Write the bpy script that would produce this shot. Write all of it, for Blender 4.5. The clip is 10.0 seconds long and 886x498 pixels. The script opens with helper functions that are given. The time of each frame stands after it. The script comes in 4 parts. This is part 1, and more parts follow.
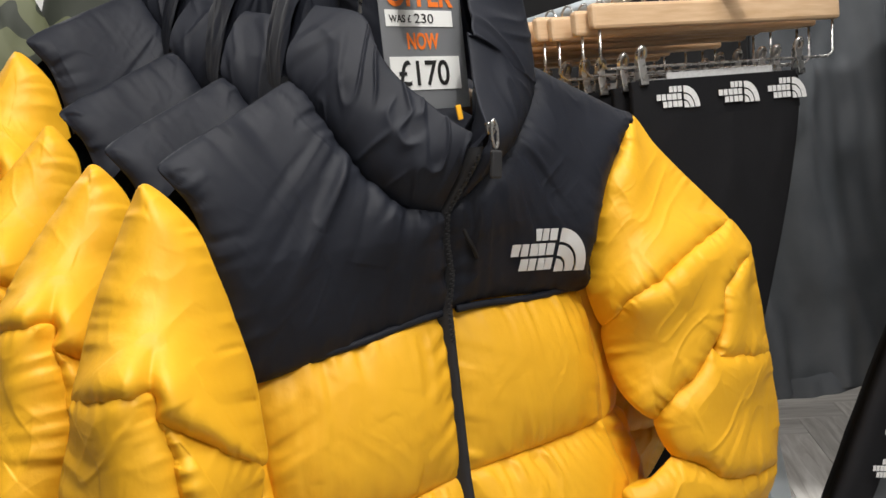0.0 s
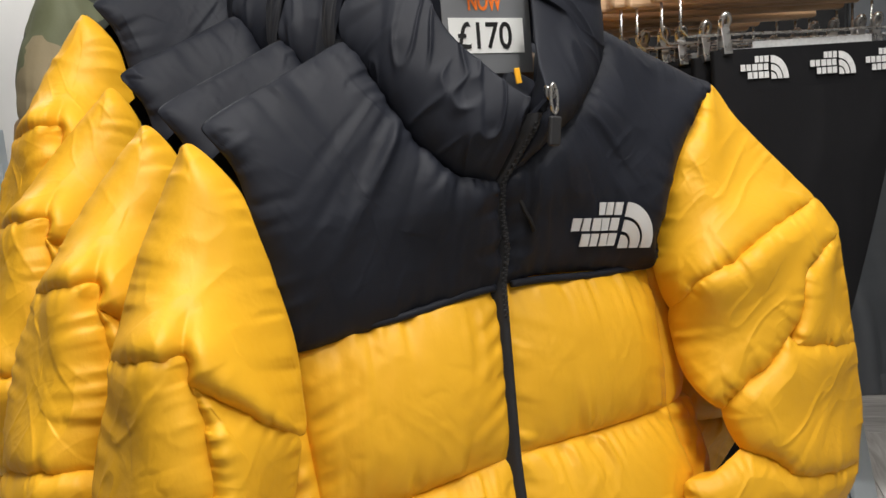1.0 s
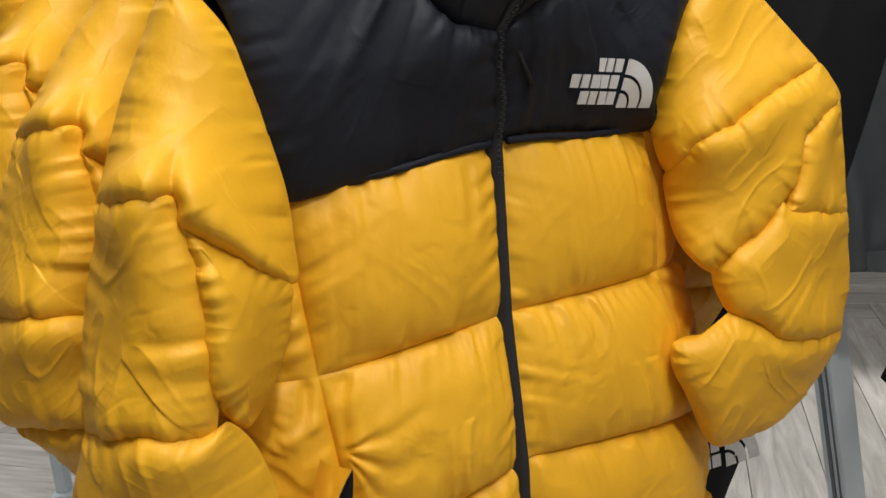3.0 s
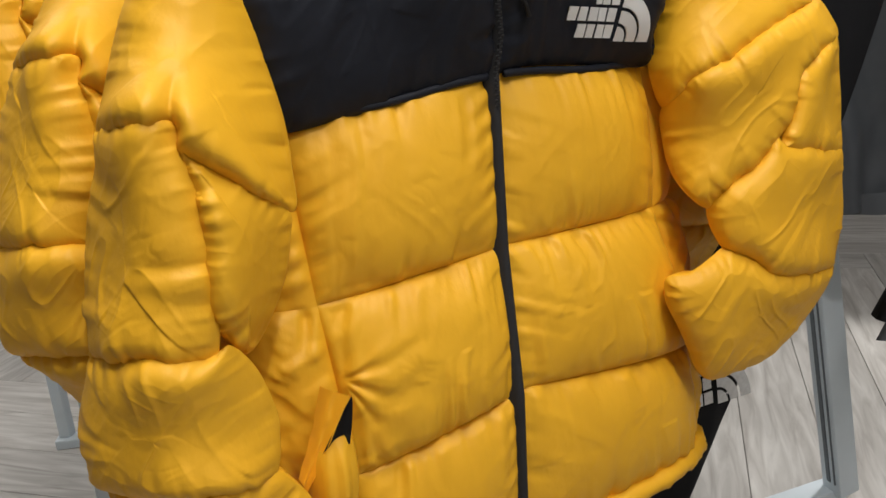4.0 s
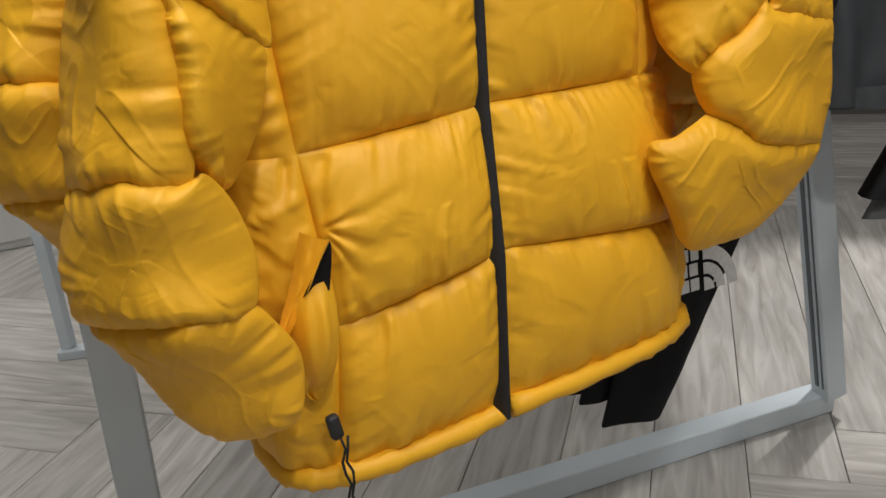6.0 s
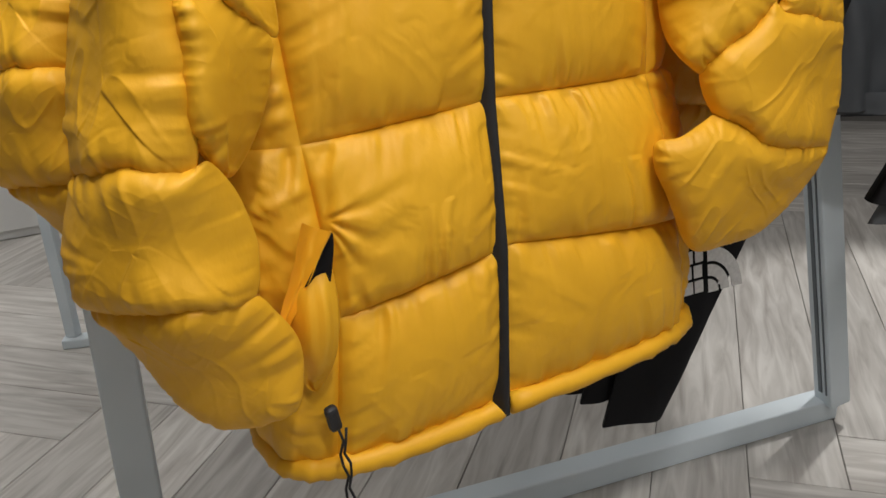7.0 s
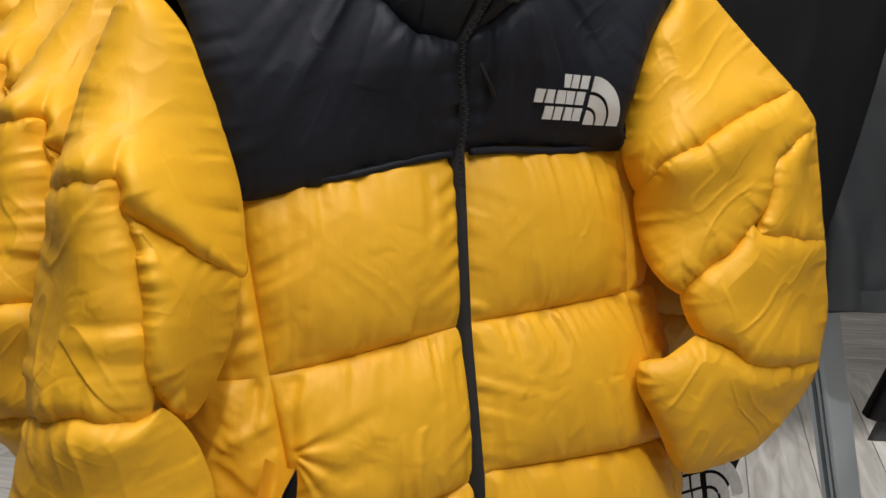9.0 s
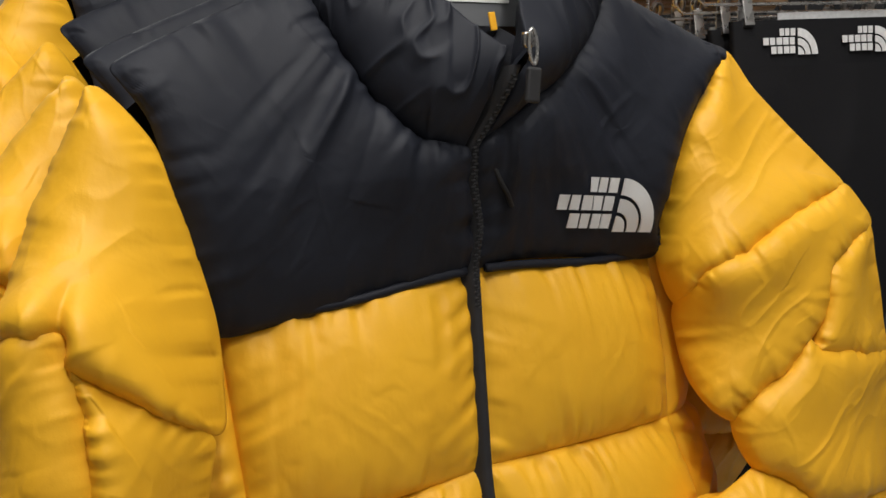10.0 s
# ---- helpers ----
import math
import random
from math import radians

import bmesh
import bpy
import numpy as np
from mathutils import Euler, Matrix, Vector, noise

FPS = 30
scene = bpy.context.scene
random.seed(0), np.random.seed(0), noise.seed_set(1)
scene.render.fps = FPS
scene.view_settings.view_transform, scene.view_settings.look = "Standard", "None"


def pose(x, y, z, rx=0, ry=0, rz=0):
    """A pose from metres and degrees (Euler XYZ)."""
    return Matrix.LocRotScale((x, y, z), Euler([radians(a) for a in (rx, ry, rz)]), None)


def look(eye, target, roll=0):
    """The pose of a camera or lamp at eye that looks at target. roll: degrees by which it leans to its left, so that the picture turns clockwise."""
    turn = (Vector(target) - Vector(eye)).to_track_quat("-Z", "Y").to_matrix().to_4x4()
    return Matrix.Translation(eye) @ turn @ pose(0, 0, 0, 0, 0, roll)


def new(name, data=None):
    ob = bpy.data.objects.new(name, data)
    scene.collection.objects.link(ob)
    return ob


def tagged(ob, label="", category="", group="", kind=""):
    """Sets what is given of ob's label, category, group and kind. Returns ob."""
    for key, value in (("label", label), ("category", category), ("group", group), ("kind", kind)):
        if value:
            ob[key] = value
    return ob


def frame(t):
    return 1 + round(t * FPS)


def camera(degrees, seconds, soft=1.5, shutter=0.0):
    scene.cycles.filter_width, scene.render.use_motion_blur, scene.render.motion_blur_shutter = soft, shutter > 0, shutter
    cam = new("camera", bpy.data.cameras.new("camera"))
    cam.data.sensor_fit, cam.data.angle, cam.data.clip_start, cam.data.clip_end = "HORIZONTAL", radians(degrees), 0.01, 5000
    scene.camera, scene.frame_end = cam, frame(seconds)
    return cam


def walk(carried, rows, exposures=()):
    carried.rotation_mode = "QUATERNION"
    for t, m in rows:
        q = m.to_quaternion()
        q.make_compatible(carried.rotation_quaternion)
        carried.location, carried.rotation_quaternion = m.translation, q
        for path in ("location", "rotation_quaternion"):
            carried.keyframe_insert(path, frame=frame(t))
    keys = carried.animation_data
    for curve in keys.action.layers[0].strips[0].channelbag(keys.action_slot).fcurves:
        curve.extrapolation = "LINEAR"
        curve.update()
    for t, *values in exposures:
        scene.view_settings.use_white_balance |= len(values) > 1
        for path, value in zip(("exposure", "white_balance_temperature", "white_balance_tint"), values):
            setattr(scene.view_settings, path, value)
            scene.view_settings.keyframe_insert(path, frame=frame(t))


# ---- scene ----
cam = camera(55.9, 10.0)
METRES, EYE, TILT, LEAN, TURN = 0.435, 1.29, -6.0, 6.0, 0.0
ROWS = [
    (0.0, 0.0, 0.0, 0.0, 0.0, 0.0, 0.0),
    (0.5, 0.0451, 0.057, -0.0134, 4.33, -0.12, -0.77),
    (1.0, 0.0643, 0.0839, -0.0203, 5.77, -1.43, -1.53),
    (1.5, 0.061, 0.1005, -0.0233, 5.72, -4.68, -2.16),
    (2.0, 0.0681, 0.1171, -0.0575, 5.22, -6.69, -2.18),
    (3.5, 0.0414, 0.0996, -0.1146, 4.82, -10.29, -2.58),
    (4.0, 0.0524, 0.0843, -0.143, 4.7, -12.01, -2.54),
    (4.5, 0.0687, 0.0632, -0.1691, 4.45, -13.15, -2.75),
    (5.0, 0.0964, 0.0384, -0.2219, 4.43, -14.31, -2.87),
    (5.5, 0.1128, 0.0376, -0.3028, 4.89, -15.93, -2.5),
    (7.0, 0.1284, 0.0364, -0.3378, 5.81, -16.06, -3.71),
    (7.5, 0.1451, 0.0497, -0.2704, 6.61, -12.77, -5.06),
    (8.0, 0.158, 0.0577, -0.2323, 6.63, -9.59, -5.11),
    (8.5, 0.1756, 0.0734, -0.1936, 6.72, -8.0, -5.08),
    (9.0, 0.2009, 0.104, -0.1782, 6.92, -5.66, -4.09),
    (9.5, 0.1988, 0.1821, -0.1435, 7.43, -3.51, -2.95),
    (10.0, 0.1618, 0.3478, -0.0846, 7.59, -0.85, -2.85),
]
EXPOSURE = [(0.0, 0.46), (0.6, 0.42), (1.2, 0.34), (2.0, 0.22), (3.5, 0.16), (5.5, 0.10), (7.5, 0.10), (9.0, 0.14), (10.0, 0.08)]
walk(cam, [(t, pose(0, 0, EYE, TILT, LEAN, TURN) @ pose(METRES * x, METRES * y, METRES * z, 90 + pitch, roll, yaw)) for t, x, y, z, yaw, pitch, roll in ROWS], EXPOSURE)

# ---------------------------------------------------------------- world, lights
world = bpy.data.worlds.new("world")
scene.world = world
world.use_nodes = True
world.node_tree.nodes["Background"].inputs[0].default_value = (0.75, 0.82, 0.95, 1)
world.node_tree.nodes["Background"].inputs[1].default_value = 0.06


def panel_light(x, y, z, sx, sy, watts, colour=(1.0, 0.975, 0.94)):
    data = bpy.data.lights.new("ceiling_light", "AREA")
    data.shape, data.size, data.size_y, data.energy, data.color = "RECTANGLE", sx, sy, watts, colour
    ob = new("ceiling_light", data)
    ob.matrix_world = pose(x, y, z)
    return ob


def spot(eye, target, watts, angle=60, size=0.05, colour=(1.0, 0.97, 0.93)):
    data = bpy.data.lights.new("unseen_spot", "SPOT")
    data.energy, data.spot_size, data.spot_blend, data.shadow_soft_size, data.color = watts, radians(angle), 0.6, size, colour
    ob = new("unseen_spot", data)
    ob.matrix_world = look(eye, target)
    return ob


panel_light(0.25, 0.35, 2.95, 1.2, 0.6, 26)
panel_light(1.6, 2.6, 2.95, 1.2, 0.6, 10)
panel_light(-1.9, 2.6, 2.95, 1.2, 0.6, 22)
panel_light(1.6, -0.8, 2.95, 1.2, 0.6, 18)
spot((0.55, -0.35, 2.9), (0.05, 0.95, 0.9), 70, 60, 0.06)
spot((-0.9, 0.3, 2.9), (-0.1, 0.9, 1.0), 8, 55, 0.06)
# unseen spot from behind, added to brighten the floor at the right
spot((1.5, 3.1, 2.9), (1.02, 2.2, 0.0), 215, 29, 0.05)
# unseen spot added to lift the upper part of the hanging trousers
spot((1.35, 0.45, 2.9), (0.98, 1.55, 1.62), 75, 24, 0.05)
# unseen spot added to brighten the floor on the left
spot((-1.7, 1.2, 2.9), (-1.45, 1.8, 0.0), 55, 38, 0.05)

# ---------------------------------------------------------------- numeric helpers
RNG = np.random.RandomState(7)
LATTICE = RNG.rand(64, 64, 64) * 2 - 1


def value_noise(p):
    """Smooth noise in -1..1 for an array of points (..., 3)."""
    i = np.floor(p).astype(int)
    f = p - i
    f = f * f * f * (f * (f * 6 - 15) + 10)
    i = i % 64
    j = (i + 1) % 64
    x0, y0, z0, x1, y1, z1 = i[..., 0], i[..., 1], i[..., 2], j[..., 0], j[..., 1], j[..., 2]
    fx, fy, fz = f[..., 0], f[..., 1], f[..., 2]
    a = LATTICE[x0, y0, z0] * (1 - fx) + LATTICE[x1, y0, z0] * fx
    b = LATTICE[x0, y1, z0] * (1 - fx) + LATTICE[x1, y1, z0] * fx
    c = LATTICE[x0, y0, z1] * (1 - fx) + LATTICE[x1, y0, z1] * fx
    d = LATTICE[x0, y1, z1] * (1 - fx) + LATTICE[x1, y1, z1] * fx
    return (a * (1 - fy) + b * fy) * (1 - fz) + (c * (1 - fy) + d * fy) * fz


def noise2(a, b, seed):
    return value_noise(np.stack([a + 13.7 * seed, b + 5.1 * seed, np.full_like(a, 0.37 + 1.9 * seed)], -1))


def lerp(t, table):
    xs, ys = [r[0] for r in table], [r[1] for r in table]
    if xs[0] > xs[-1]:
        xs, ys = xs[::-1], ys[::-1]
    return np.interp(t, xs, ys)


def catmull(rows, t):
    """Rows of vectors at 0, 1, 2 ..., smoothly interpolated at t."""
    rows = np.asarray(rows, float)
    n = len(rows)
    t = np.clip(t, 0, n - 1 - 1e-6)
    i = np.floor(t).astype(int)
    f = (t - i)[:, None]
    p1, p2 = rows[i], rows[i + 1]
    p0 = np.where((i > 0)[:, None], rows[np.maximum(i - 1, 0)], 2 * p1 - p2)
    p3 = np.where((i + 2 < n)[:, None], rows[np.minimum(i + 2, n - 1)], 2 * p2 - p1)
    return 0.5 * (2 * p1 + (p2 - p0) * f + (2 * p0 - 5 * p1 + 4 * p2 - p3) * f * f + (3 * p1 - p0 - 3 * p2 + p3) * f ** 3)


def normals(P, wrap=False):
    """Normals of a grid (nv, nu, 3): along u cross along v."""
    if wrap:
        du = np.roll(P, -1, 1) - np.roll(P, 1, 1)
    else:
        du = np.gradient(P, axis=1)
    dv = np.gradient(P, axis=0)
    n = np.cross(du, dv)
    return n / np.maximum(np.linalg.norm(n, axis=-1, keepdims=True), 1e-9)


def grid_mesh(name, P, wrap=False, flip=False):
    nv, nu = P.shape[:2]
    idx = np.arange(nv * nu).reshape(nv, nu)
    a = idx[:-1, :] if wrap else idx[:-1, :-1]
    d = idx[1:, :] if wrap else idx[1:, :-1]
    b = np.roll(idx, -1, 1)[:-1, :] if wrap else idx[:-1, 1:]
    c = np.roll(idx, -1, 1)[1:, :] if wrap else idx[1:, 1:]
    order = (a, d, c, b) if flip else (a, b, c, d)
    faces = np.stack([o.ravel() for o in order], -1)
    mesh = bpy.data.meshes.new(name)
    mesh.from_pydata(P.reshape(-1, 3).tolist(), [], faces.tolist())
    mesh.polygons.foreach_set("use_smooth", [True] * len(mesh.polygons))
    mesh.update()
    return mesh


def part(name, data, mat, parent=None, label=""):
    """Links a mesh or bmesh as one object, under a thing or a part."""
    if isinstance(data, bmesh.types.BMesh):
        mesh = bpy.data.meshes.new(name)
        data.to_mesh(mesh)
        data.free()
        data = mesh
    if mat and not data.materials:
        data.materials.append(mat)
    ob = new(name, data)
    ob.parent = parent
    return tagged(ob, label)


def empty(name, m, label, category, group="", kind=""):
    ob = new(name)
    ob.empty_display_size = 0.05
    ob.matrix_world = m
    return tagged(ob, label, category, group, kind)


def box(bm, size, m=None, bevel=0.0, seg=2):
    g = bmesh.ops.create_cube(bm, size=1.0)
    vs = g["verts"]
    bmesh.ops.scale(bm, vec=size, verts=vs)
    if bevel:
        es = list({e for v in vs for e in v.link_edges})
        r = bmesh.ops.bevel(bm, geom=es, offset=bevel, segments=seg, affect="EDGES", profile=0.5)
        vs = list({v for f in r["faces"] for v in f.verts} | {v for v in vs if v.is_valid})
    if m is not None:
        bmesh.ops.transform(bm, matrix=m, verts=vs)
    return bm


def box_part(name, size, m, mat, parent=None, bevel=0.004, label=""):
    ob = part(name, box(bmesh.new(), size, None, bevel), mat, parent, label)
    ob.matrix_local = m
    return ob


def tube_mesh(name, pts, r, sides=8, closed=False):
    """A round rod along points; r may be a number or one a point."""
    pts = [Vector(p) for p in pts]
    rs = r if isinstance(r, (list, tuple)) else [r] * len(pts)
    bm = bmesh.new()
    rings = []
    up = Vector((0.13, 0.31, 0.94))
    for i, p in enumerate(pts):
        a, b = pts[max(i - 1, 0)], pts[min(i + 1, len(pts) - 1)]
        if closed:
            a, b = pts[i - 1], pts[(i + 1) % len(pts)]
        t = (b - a).normalized()
        s = t.cross(up)
        s = s.normalized() if s.length > 1e-4 else t.orthogonal().normalized()
        w = s.cross(t)
        rings.append([bm.verts.new(p + rs[i] * (math.cos(k * math.tau / sides) * s + math.sin(k * math.tau / sides) * w)) for k in range(sides)])
    pairs = list(zip(rings, rings[1:])) + ([(rings[-1], rings[0])] if closed else [])
    for a, b in pairs:
        for k in range(sides):
            bm.faces.new((a[k], a[(k + 1) % sides], b[(k + 1) % sides], b[k]))
    if not closed:
        bm.faces.new(rings[0][::-1])
        bm.faces.new(rings[-1])
    for f in bm.faces:
        f.smooth = True
    bmesh.ops.recalc_face_normals(bm, faces=bm.faces)
    mesh = bpy.data.meshes.new(name)
    bm.to_mesh(mesh)
    bm.free()
    return mesh


# ---------------------------------------------------------------- materials
def material(name, base, rough=0.5, metal=0.0, **inputs):
    m = bpy.data.materials.new(name)
    m.use_nodes = True
    b = m.node_tree.nodes["Principled BSDF"]
    b.inputs["Base Color"].default_value = (*base, 1)
    b.inputs["Roughness"].default_value = rough
    b.inputs["Metallic"].default_value = metal
    for k, v in inputs.items():
        b.inputs[k.replace("_", " ")].default_value = v
    return m


def ramp_colour(m, low, high, scale, detail=4, vector=None, stretch=(1, 1, 1), socket="Base Color", lo=0.3, hi=0.7):
    """Varies a socket between two values by noise in object space."""
    nt = m.node_tree
    tc = nt.nodes.new("ShaderNodeTexCoord")
    mp = nt.nodes.new("ShaderNodeMapping")
    mp.inputs["Scale"].default_value = stretch
    n = nt.nodes.new("ShaderNodeTexNoise")
    n.inputs["Scale"].default_value, n.inputs["Detail"].default_value = scale, detail
    r = nt.nodes.new("ShaderNodeValToRGB")
    r.color_ramp.elements[0].position, r.color_ramp.elements[1].position = lo, hi
    r.color_ramp.elements[0].color, r.color_ramp.elements[1].color = (*low, 1), (*high, 1)
    nt.links.new(tc.outputs["Object"], mp.inputs[0])
    nt.links.new(mp.outputs[0], n.inputs["Vector"])
    nt.links.new(n.outputs["Fac"], r.inputs[0])
    nt.links.new(r.outputs[0], nt.nodes["Principled BSDF"].inputs[socket])
    return r


def bump(m, scale, strength, distance=0.002, detail=6, stretch=(1, 1, 1), kind="noise"):
    nt = m.node_tree
    tc = nt.nodes.new("ShaderNodeTexCoord")
    mp = nt.nodes.new("ShaderNodeMapping")
    mp.inputs["Scale"].default_value = stretch
    if kind != "wave":
        n = nt.nodes.new("ShaderNodeTexNoise")
        n.inputs["Scale"].default_value, n.inputs["Detail"].default_value = scale, detail
        if kind == "ridge":
            n.noise_type = "RIDGED_MULTIFRACTAL"
            n.inputs["Distortion"].default_value = 0.6
        out = n.outputs["Fac"]
    else:
        n = nt.nodes.new("ShaderNodeTexWave")
        n.inputs["Scale"].default_value = scale
        out = n.outputs["Fac"]
    b = nt.nodes.new("ShaderNodeBump")
    b.inputs["Strength"].default_value, b.inputs["Distance"].default_value = strength, distance
    nt.links.new(tc.outputs["Object"], mp.inputs[0])
    nt.links.new(mp.outputs[0], n.inputs["Vector"])
    nt.links.new(out, b.inputs["Height"])
    p = nt.nodes["Principled BSDF"]
    if p.inputs["Normal"].links:
        nt.links.new(p.inputs["Normal"].links[0].from_socket, b.inputs["Normal"])
    nt.links.new(b.outputs[0], p.inputs["Normal"])
    return m


YELLOW = material("yellow_nylon", (0.80, 0.415, 0.016), 0.55)
YELLOW.node_tree.nodes["Principled BSDF"].inputs["Specular IOR Level"].default_value = 0.4
ramp_colour(YELLOW, (0.76, 0.385, 0.013), (0.84, 0.44, 0.018), 9)
bump(YELLOW, 95, 0.15, 0.004, 2, (1, 1, 0.6))
bump(YELLOW, 30, 0.17, 0.004, 2, (1, 1, 0.7), "ridge")
bump(YELLOW, 900, 0.12, 0.0006, 2)
BLACK = material("black_nylon", (0.010, 0.0125, 0.020), 0.62)
BLACK.node_tree.nodes["Principled BSDF"].inputs["Specular IOR Level"].default_value = 0.24
ramp_colour(BLACK, (0.0085, 0.010, 0.016), (0.0125, 0.0145, 0.022), 12)
bump(BLACK, 80, 0.08, 0.004, 2, (1, 1, 0.5))
bump(BLACK, 16, 0.08, 0.004, 2, (1.6, 1.6, 0.4), "ridge")
bump(BLACK, 900, 0.12, 0.0006, 2)
# base brightened to stand for light through the thin pocket welt
ORANGE = material("orange_backlit_lining", (0.93, 0.45, 0.018), 0.5)
bump(ORANGE, 60, 0.3, 0.003)
ZIP_TAPE = material("zip_tape", (0.012, 0.012, 0.014), 0.75)
bump(ZIP_TAPE, 1200, 0.4, 0.0005)
ZIP_TEETH = material("zip_teeth", (0.03, 0.03, 0.032), 0.35)
METAL = material("nickel", (0.62, 0.61, 0.6), 0.22, 1.0)
ramp_colour(METAL, (0.2, 0.2, 0.2), (0.36, 0.36, 0.36), 80, socket="Roughness")
RUBBER = material("black_rubber", (0.02, 0.02, 0.022), 0.6)
bump(RUBBER, 300, 0.2, 0.0005)
THREAD = material("white_embroidery", (0.78, 0.78, 0.78), 0.65)
bump(THREAD, 700, 0.8, 0.0012, 2, (1, 1, 6))
JERSEY = material("black_jersey", (0.006, 0.006, 0.0075), 0.8)
JERSEY.node_tree.nodes["Principled BSDF"].inputs["Specular IOR Level"].default_value = 0.25
bump(JERSEY, 30, 0.3, 0.004)
bump(JERSEY, 900, 0.25, 0.0006)
CHARCOAL = material("charcoal_fleece", (0.068, 0.074, 0.082), 0.6)
ramp_colour(CHARCOAL, (0.058, 0.064, 0.072), (0.080, 0.086, 0.095), 14)
bump(CHARCOAL, 40, 0.12, 0.003)
GREY_SHELL = material("grey_shell_fabric", (0.21, 0.225, 0.235), 0.5)
ramp_colour(GREY_SHELL, (0.18, 0.195, 0.205), (0.24, 0.255, 0.265), 10)
bump(GREY_SHELL, 16, 0.15, 0.005)
PRINT = material("white_print", (0.7, 0.7, 0.7), 0.6)
ramp_colour(PRINT, (0.62, 0.62, 0.62), (0.76, 0.76, 0.76), 200)
DARK_PRINT = material("black_print", (0.015, 0.015, 0.016), 0.5)
STEEL = material("grey_powder_coat", (0.56, 0.62, 0.66), 0.42)
ramp_colour(STEEL, (0.60, 0.67, 0.72), (0.66, 0.73, 0.78), 6, 8)
bump(STEEL, 500, 0.1, 0.0005)
SLOT = material("dark_slot", (0.13, 0.15, 0.17), 0.6)
WOODH = material("pale_beech", (0.66, 0.45, 0.27), 0.5)
ramp_colour(WOODH, (0.56, 0.36, 0.20), (0.72, 0.51, 0.32), 14, 6, stretch=(1, 8, 8))
bump(WOODH, 60, 0.15, 0.001, stretch=(1, 8, 8))
CARD_GREY = material("grey_card", (0.17, 0.175, 0.185), 0.45)
CARD_WHITE = material("white_sticker", (0.82, 0.82, 0.8), 0.5)
INK = material("black_ink", (0.012, 0.012, 0.012), 0.5)
ORANGE_INK = material("orange_ink", (0.85, 0.19, 0.02), 0.5)
WALL = material("white_wall", (0.72, 0.72, 0.71), 0.7)
ramp_colour(WALL, (0.68, 0.68, 0.67), (0.76, 0.76, 0.75), 3, 6)
bump(WALL, 120, 0.1, 0.001)
DARKWALL = material("dark_slatwall", (0.03, 0.03, 0.033), 0.6)
ramp_colour(DARKWALL, (0.024, 0.024, 0.027), (0.04, 0.04, 0.044), 4)
CAMO = material("camouflage_fabric", (0.15, 0.14, 0.09), 0.7)
r = ramp_colour(CAMO, (0.03, 0.035, 0.025), (0.27, 0.22, 0.13), 9, 2, lo=0.42, hi=0.6)
r.color_ramp.interpolation = "CONSTANT"
e = r.color_ramp.elements.new(0.5)
e.color = (0.12, 0.13, 0.07, 1)
bump(CAMO, 40, 0.3, 0.004)
TAN = material("tan_fleece", (0.30, 0.18, 0.09), 0.9)
ramp_colour(TAN, (0.16, 0.09, 0.05), (0.36, 0.23, 0.12), 12)
bump(TAN, 120, 0.5, 0.004)

# floor boards: grain along each board, tone by board
BOARD = material("grey_washed_oak", (0.42, 0.39, 0.36), 0.5)
nt = BOARD.node_tree
tc = nt.nodes.new("ShaderNodeTexCoord")
oi = nt.nodes.new("ShaderNodeObjectInfo")
off = nt.nodes.new("ShaderNodeVectorMath")
off.operation = "MULTIPLY_ADD"
off.inputs[1].default_value = (1, 1, 1)
sc = nt.nodes.new("ShaderNodeVectorMath")
sc.operation = "SCALE"
sc.inputs[0].default_value = (17.0, 9.0, 5.0)
nt.links.new(oi.outputs["Random"], sc.inputs["Scale"])
nt.links.new(tc.outputs["Object"], off.inputs[0])
nt.links.new(sc.outputs[0], off.inputs[2])
mp = nt.nodes.new("ShaderNodeMapping")
mp.inputs["Scale"].default_value = (1.6, 14, 14)
nt.links.new(off.outputs[0], mp.inputs[0])
n1 = nt.nodes.new("ShaderNodeTexNoise")
n1.inputs["Scale"].default_value, n1.inputs["Detail"].default_value, n1.inputs["Distortion"].default_value = 2.2, 9, 0.9
nt.links.new(mp.outputs[0], n1.inputs["Vector"])
rp = nt.nodes.new("ShaderNodeValToRGB")
rp.color_ramp.elements[0].position, rp.color_ramp.elements[1].position = 0.30, 0.68
rp.color_ramp.elements[0].color, rp.color_ramp.elements[1].color = (0.36, 0.335, 0.31, 1), (0.63, 0.61, 0.58, 1)
nt.links.new(n1.outputs["Fac"], rp.inputs[0])
tone = nt.nodes.new("ShaderNodeMapRange")
tone.inputs["To Min"].default_value, tone.inputs["To Max"].default_value = 0.82, 1.12
nt.links.new(oi.outputs["Random"], tone.inputs["Value"])
mx = nt.nodes.new("ShaderNodeVectorMath")
mx.operation = "SCALE"
nt.links.new(rp.outputs[0], mx.inputs[0])
nt.links.new(tone.outputs[0], mx.inputs["Scale"])
nt.links.new(mx.outputs[0], nt.nodes["Principled BSDF"].inputs["Base Color"])
bp = nt.nodes.new("ShaderNodeBump")
bp.inputs["Strength"].default_value, bp.inputs["Distance"].default_value = 0.25, 0.001
nt.links.new(n1.outputs["Fac"], bp.inputs["Height"])
nt.links.new(bp.outputs[0], nt.nodes["Principled BSDF"].inputs["Normal"])
JOINT = material("dark_joint", (0.17, 0.16, 0.15), 0.8)

# ---------------------------------------------------------------- room shell
def shell(name, size, centre, mat, label, category):
    ob = box_part(name, size, pose(*centre), mat, None, 0.0, label)
    return tagged(ob, category=category, kind="structure")


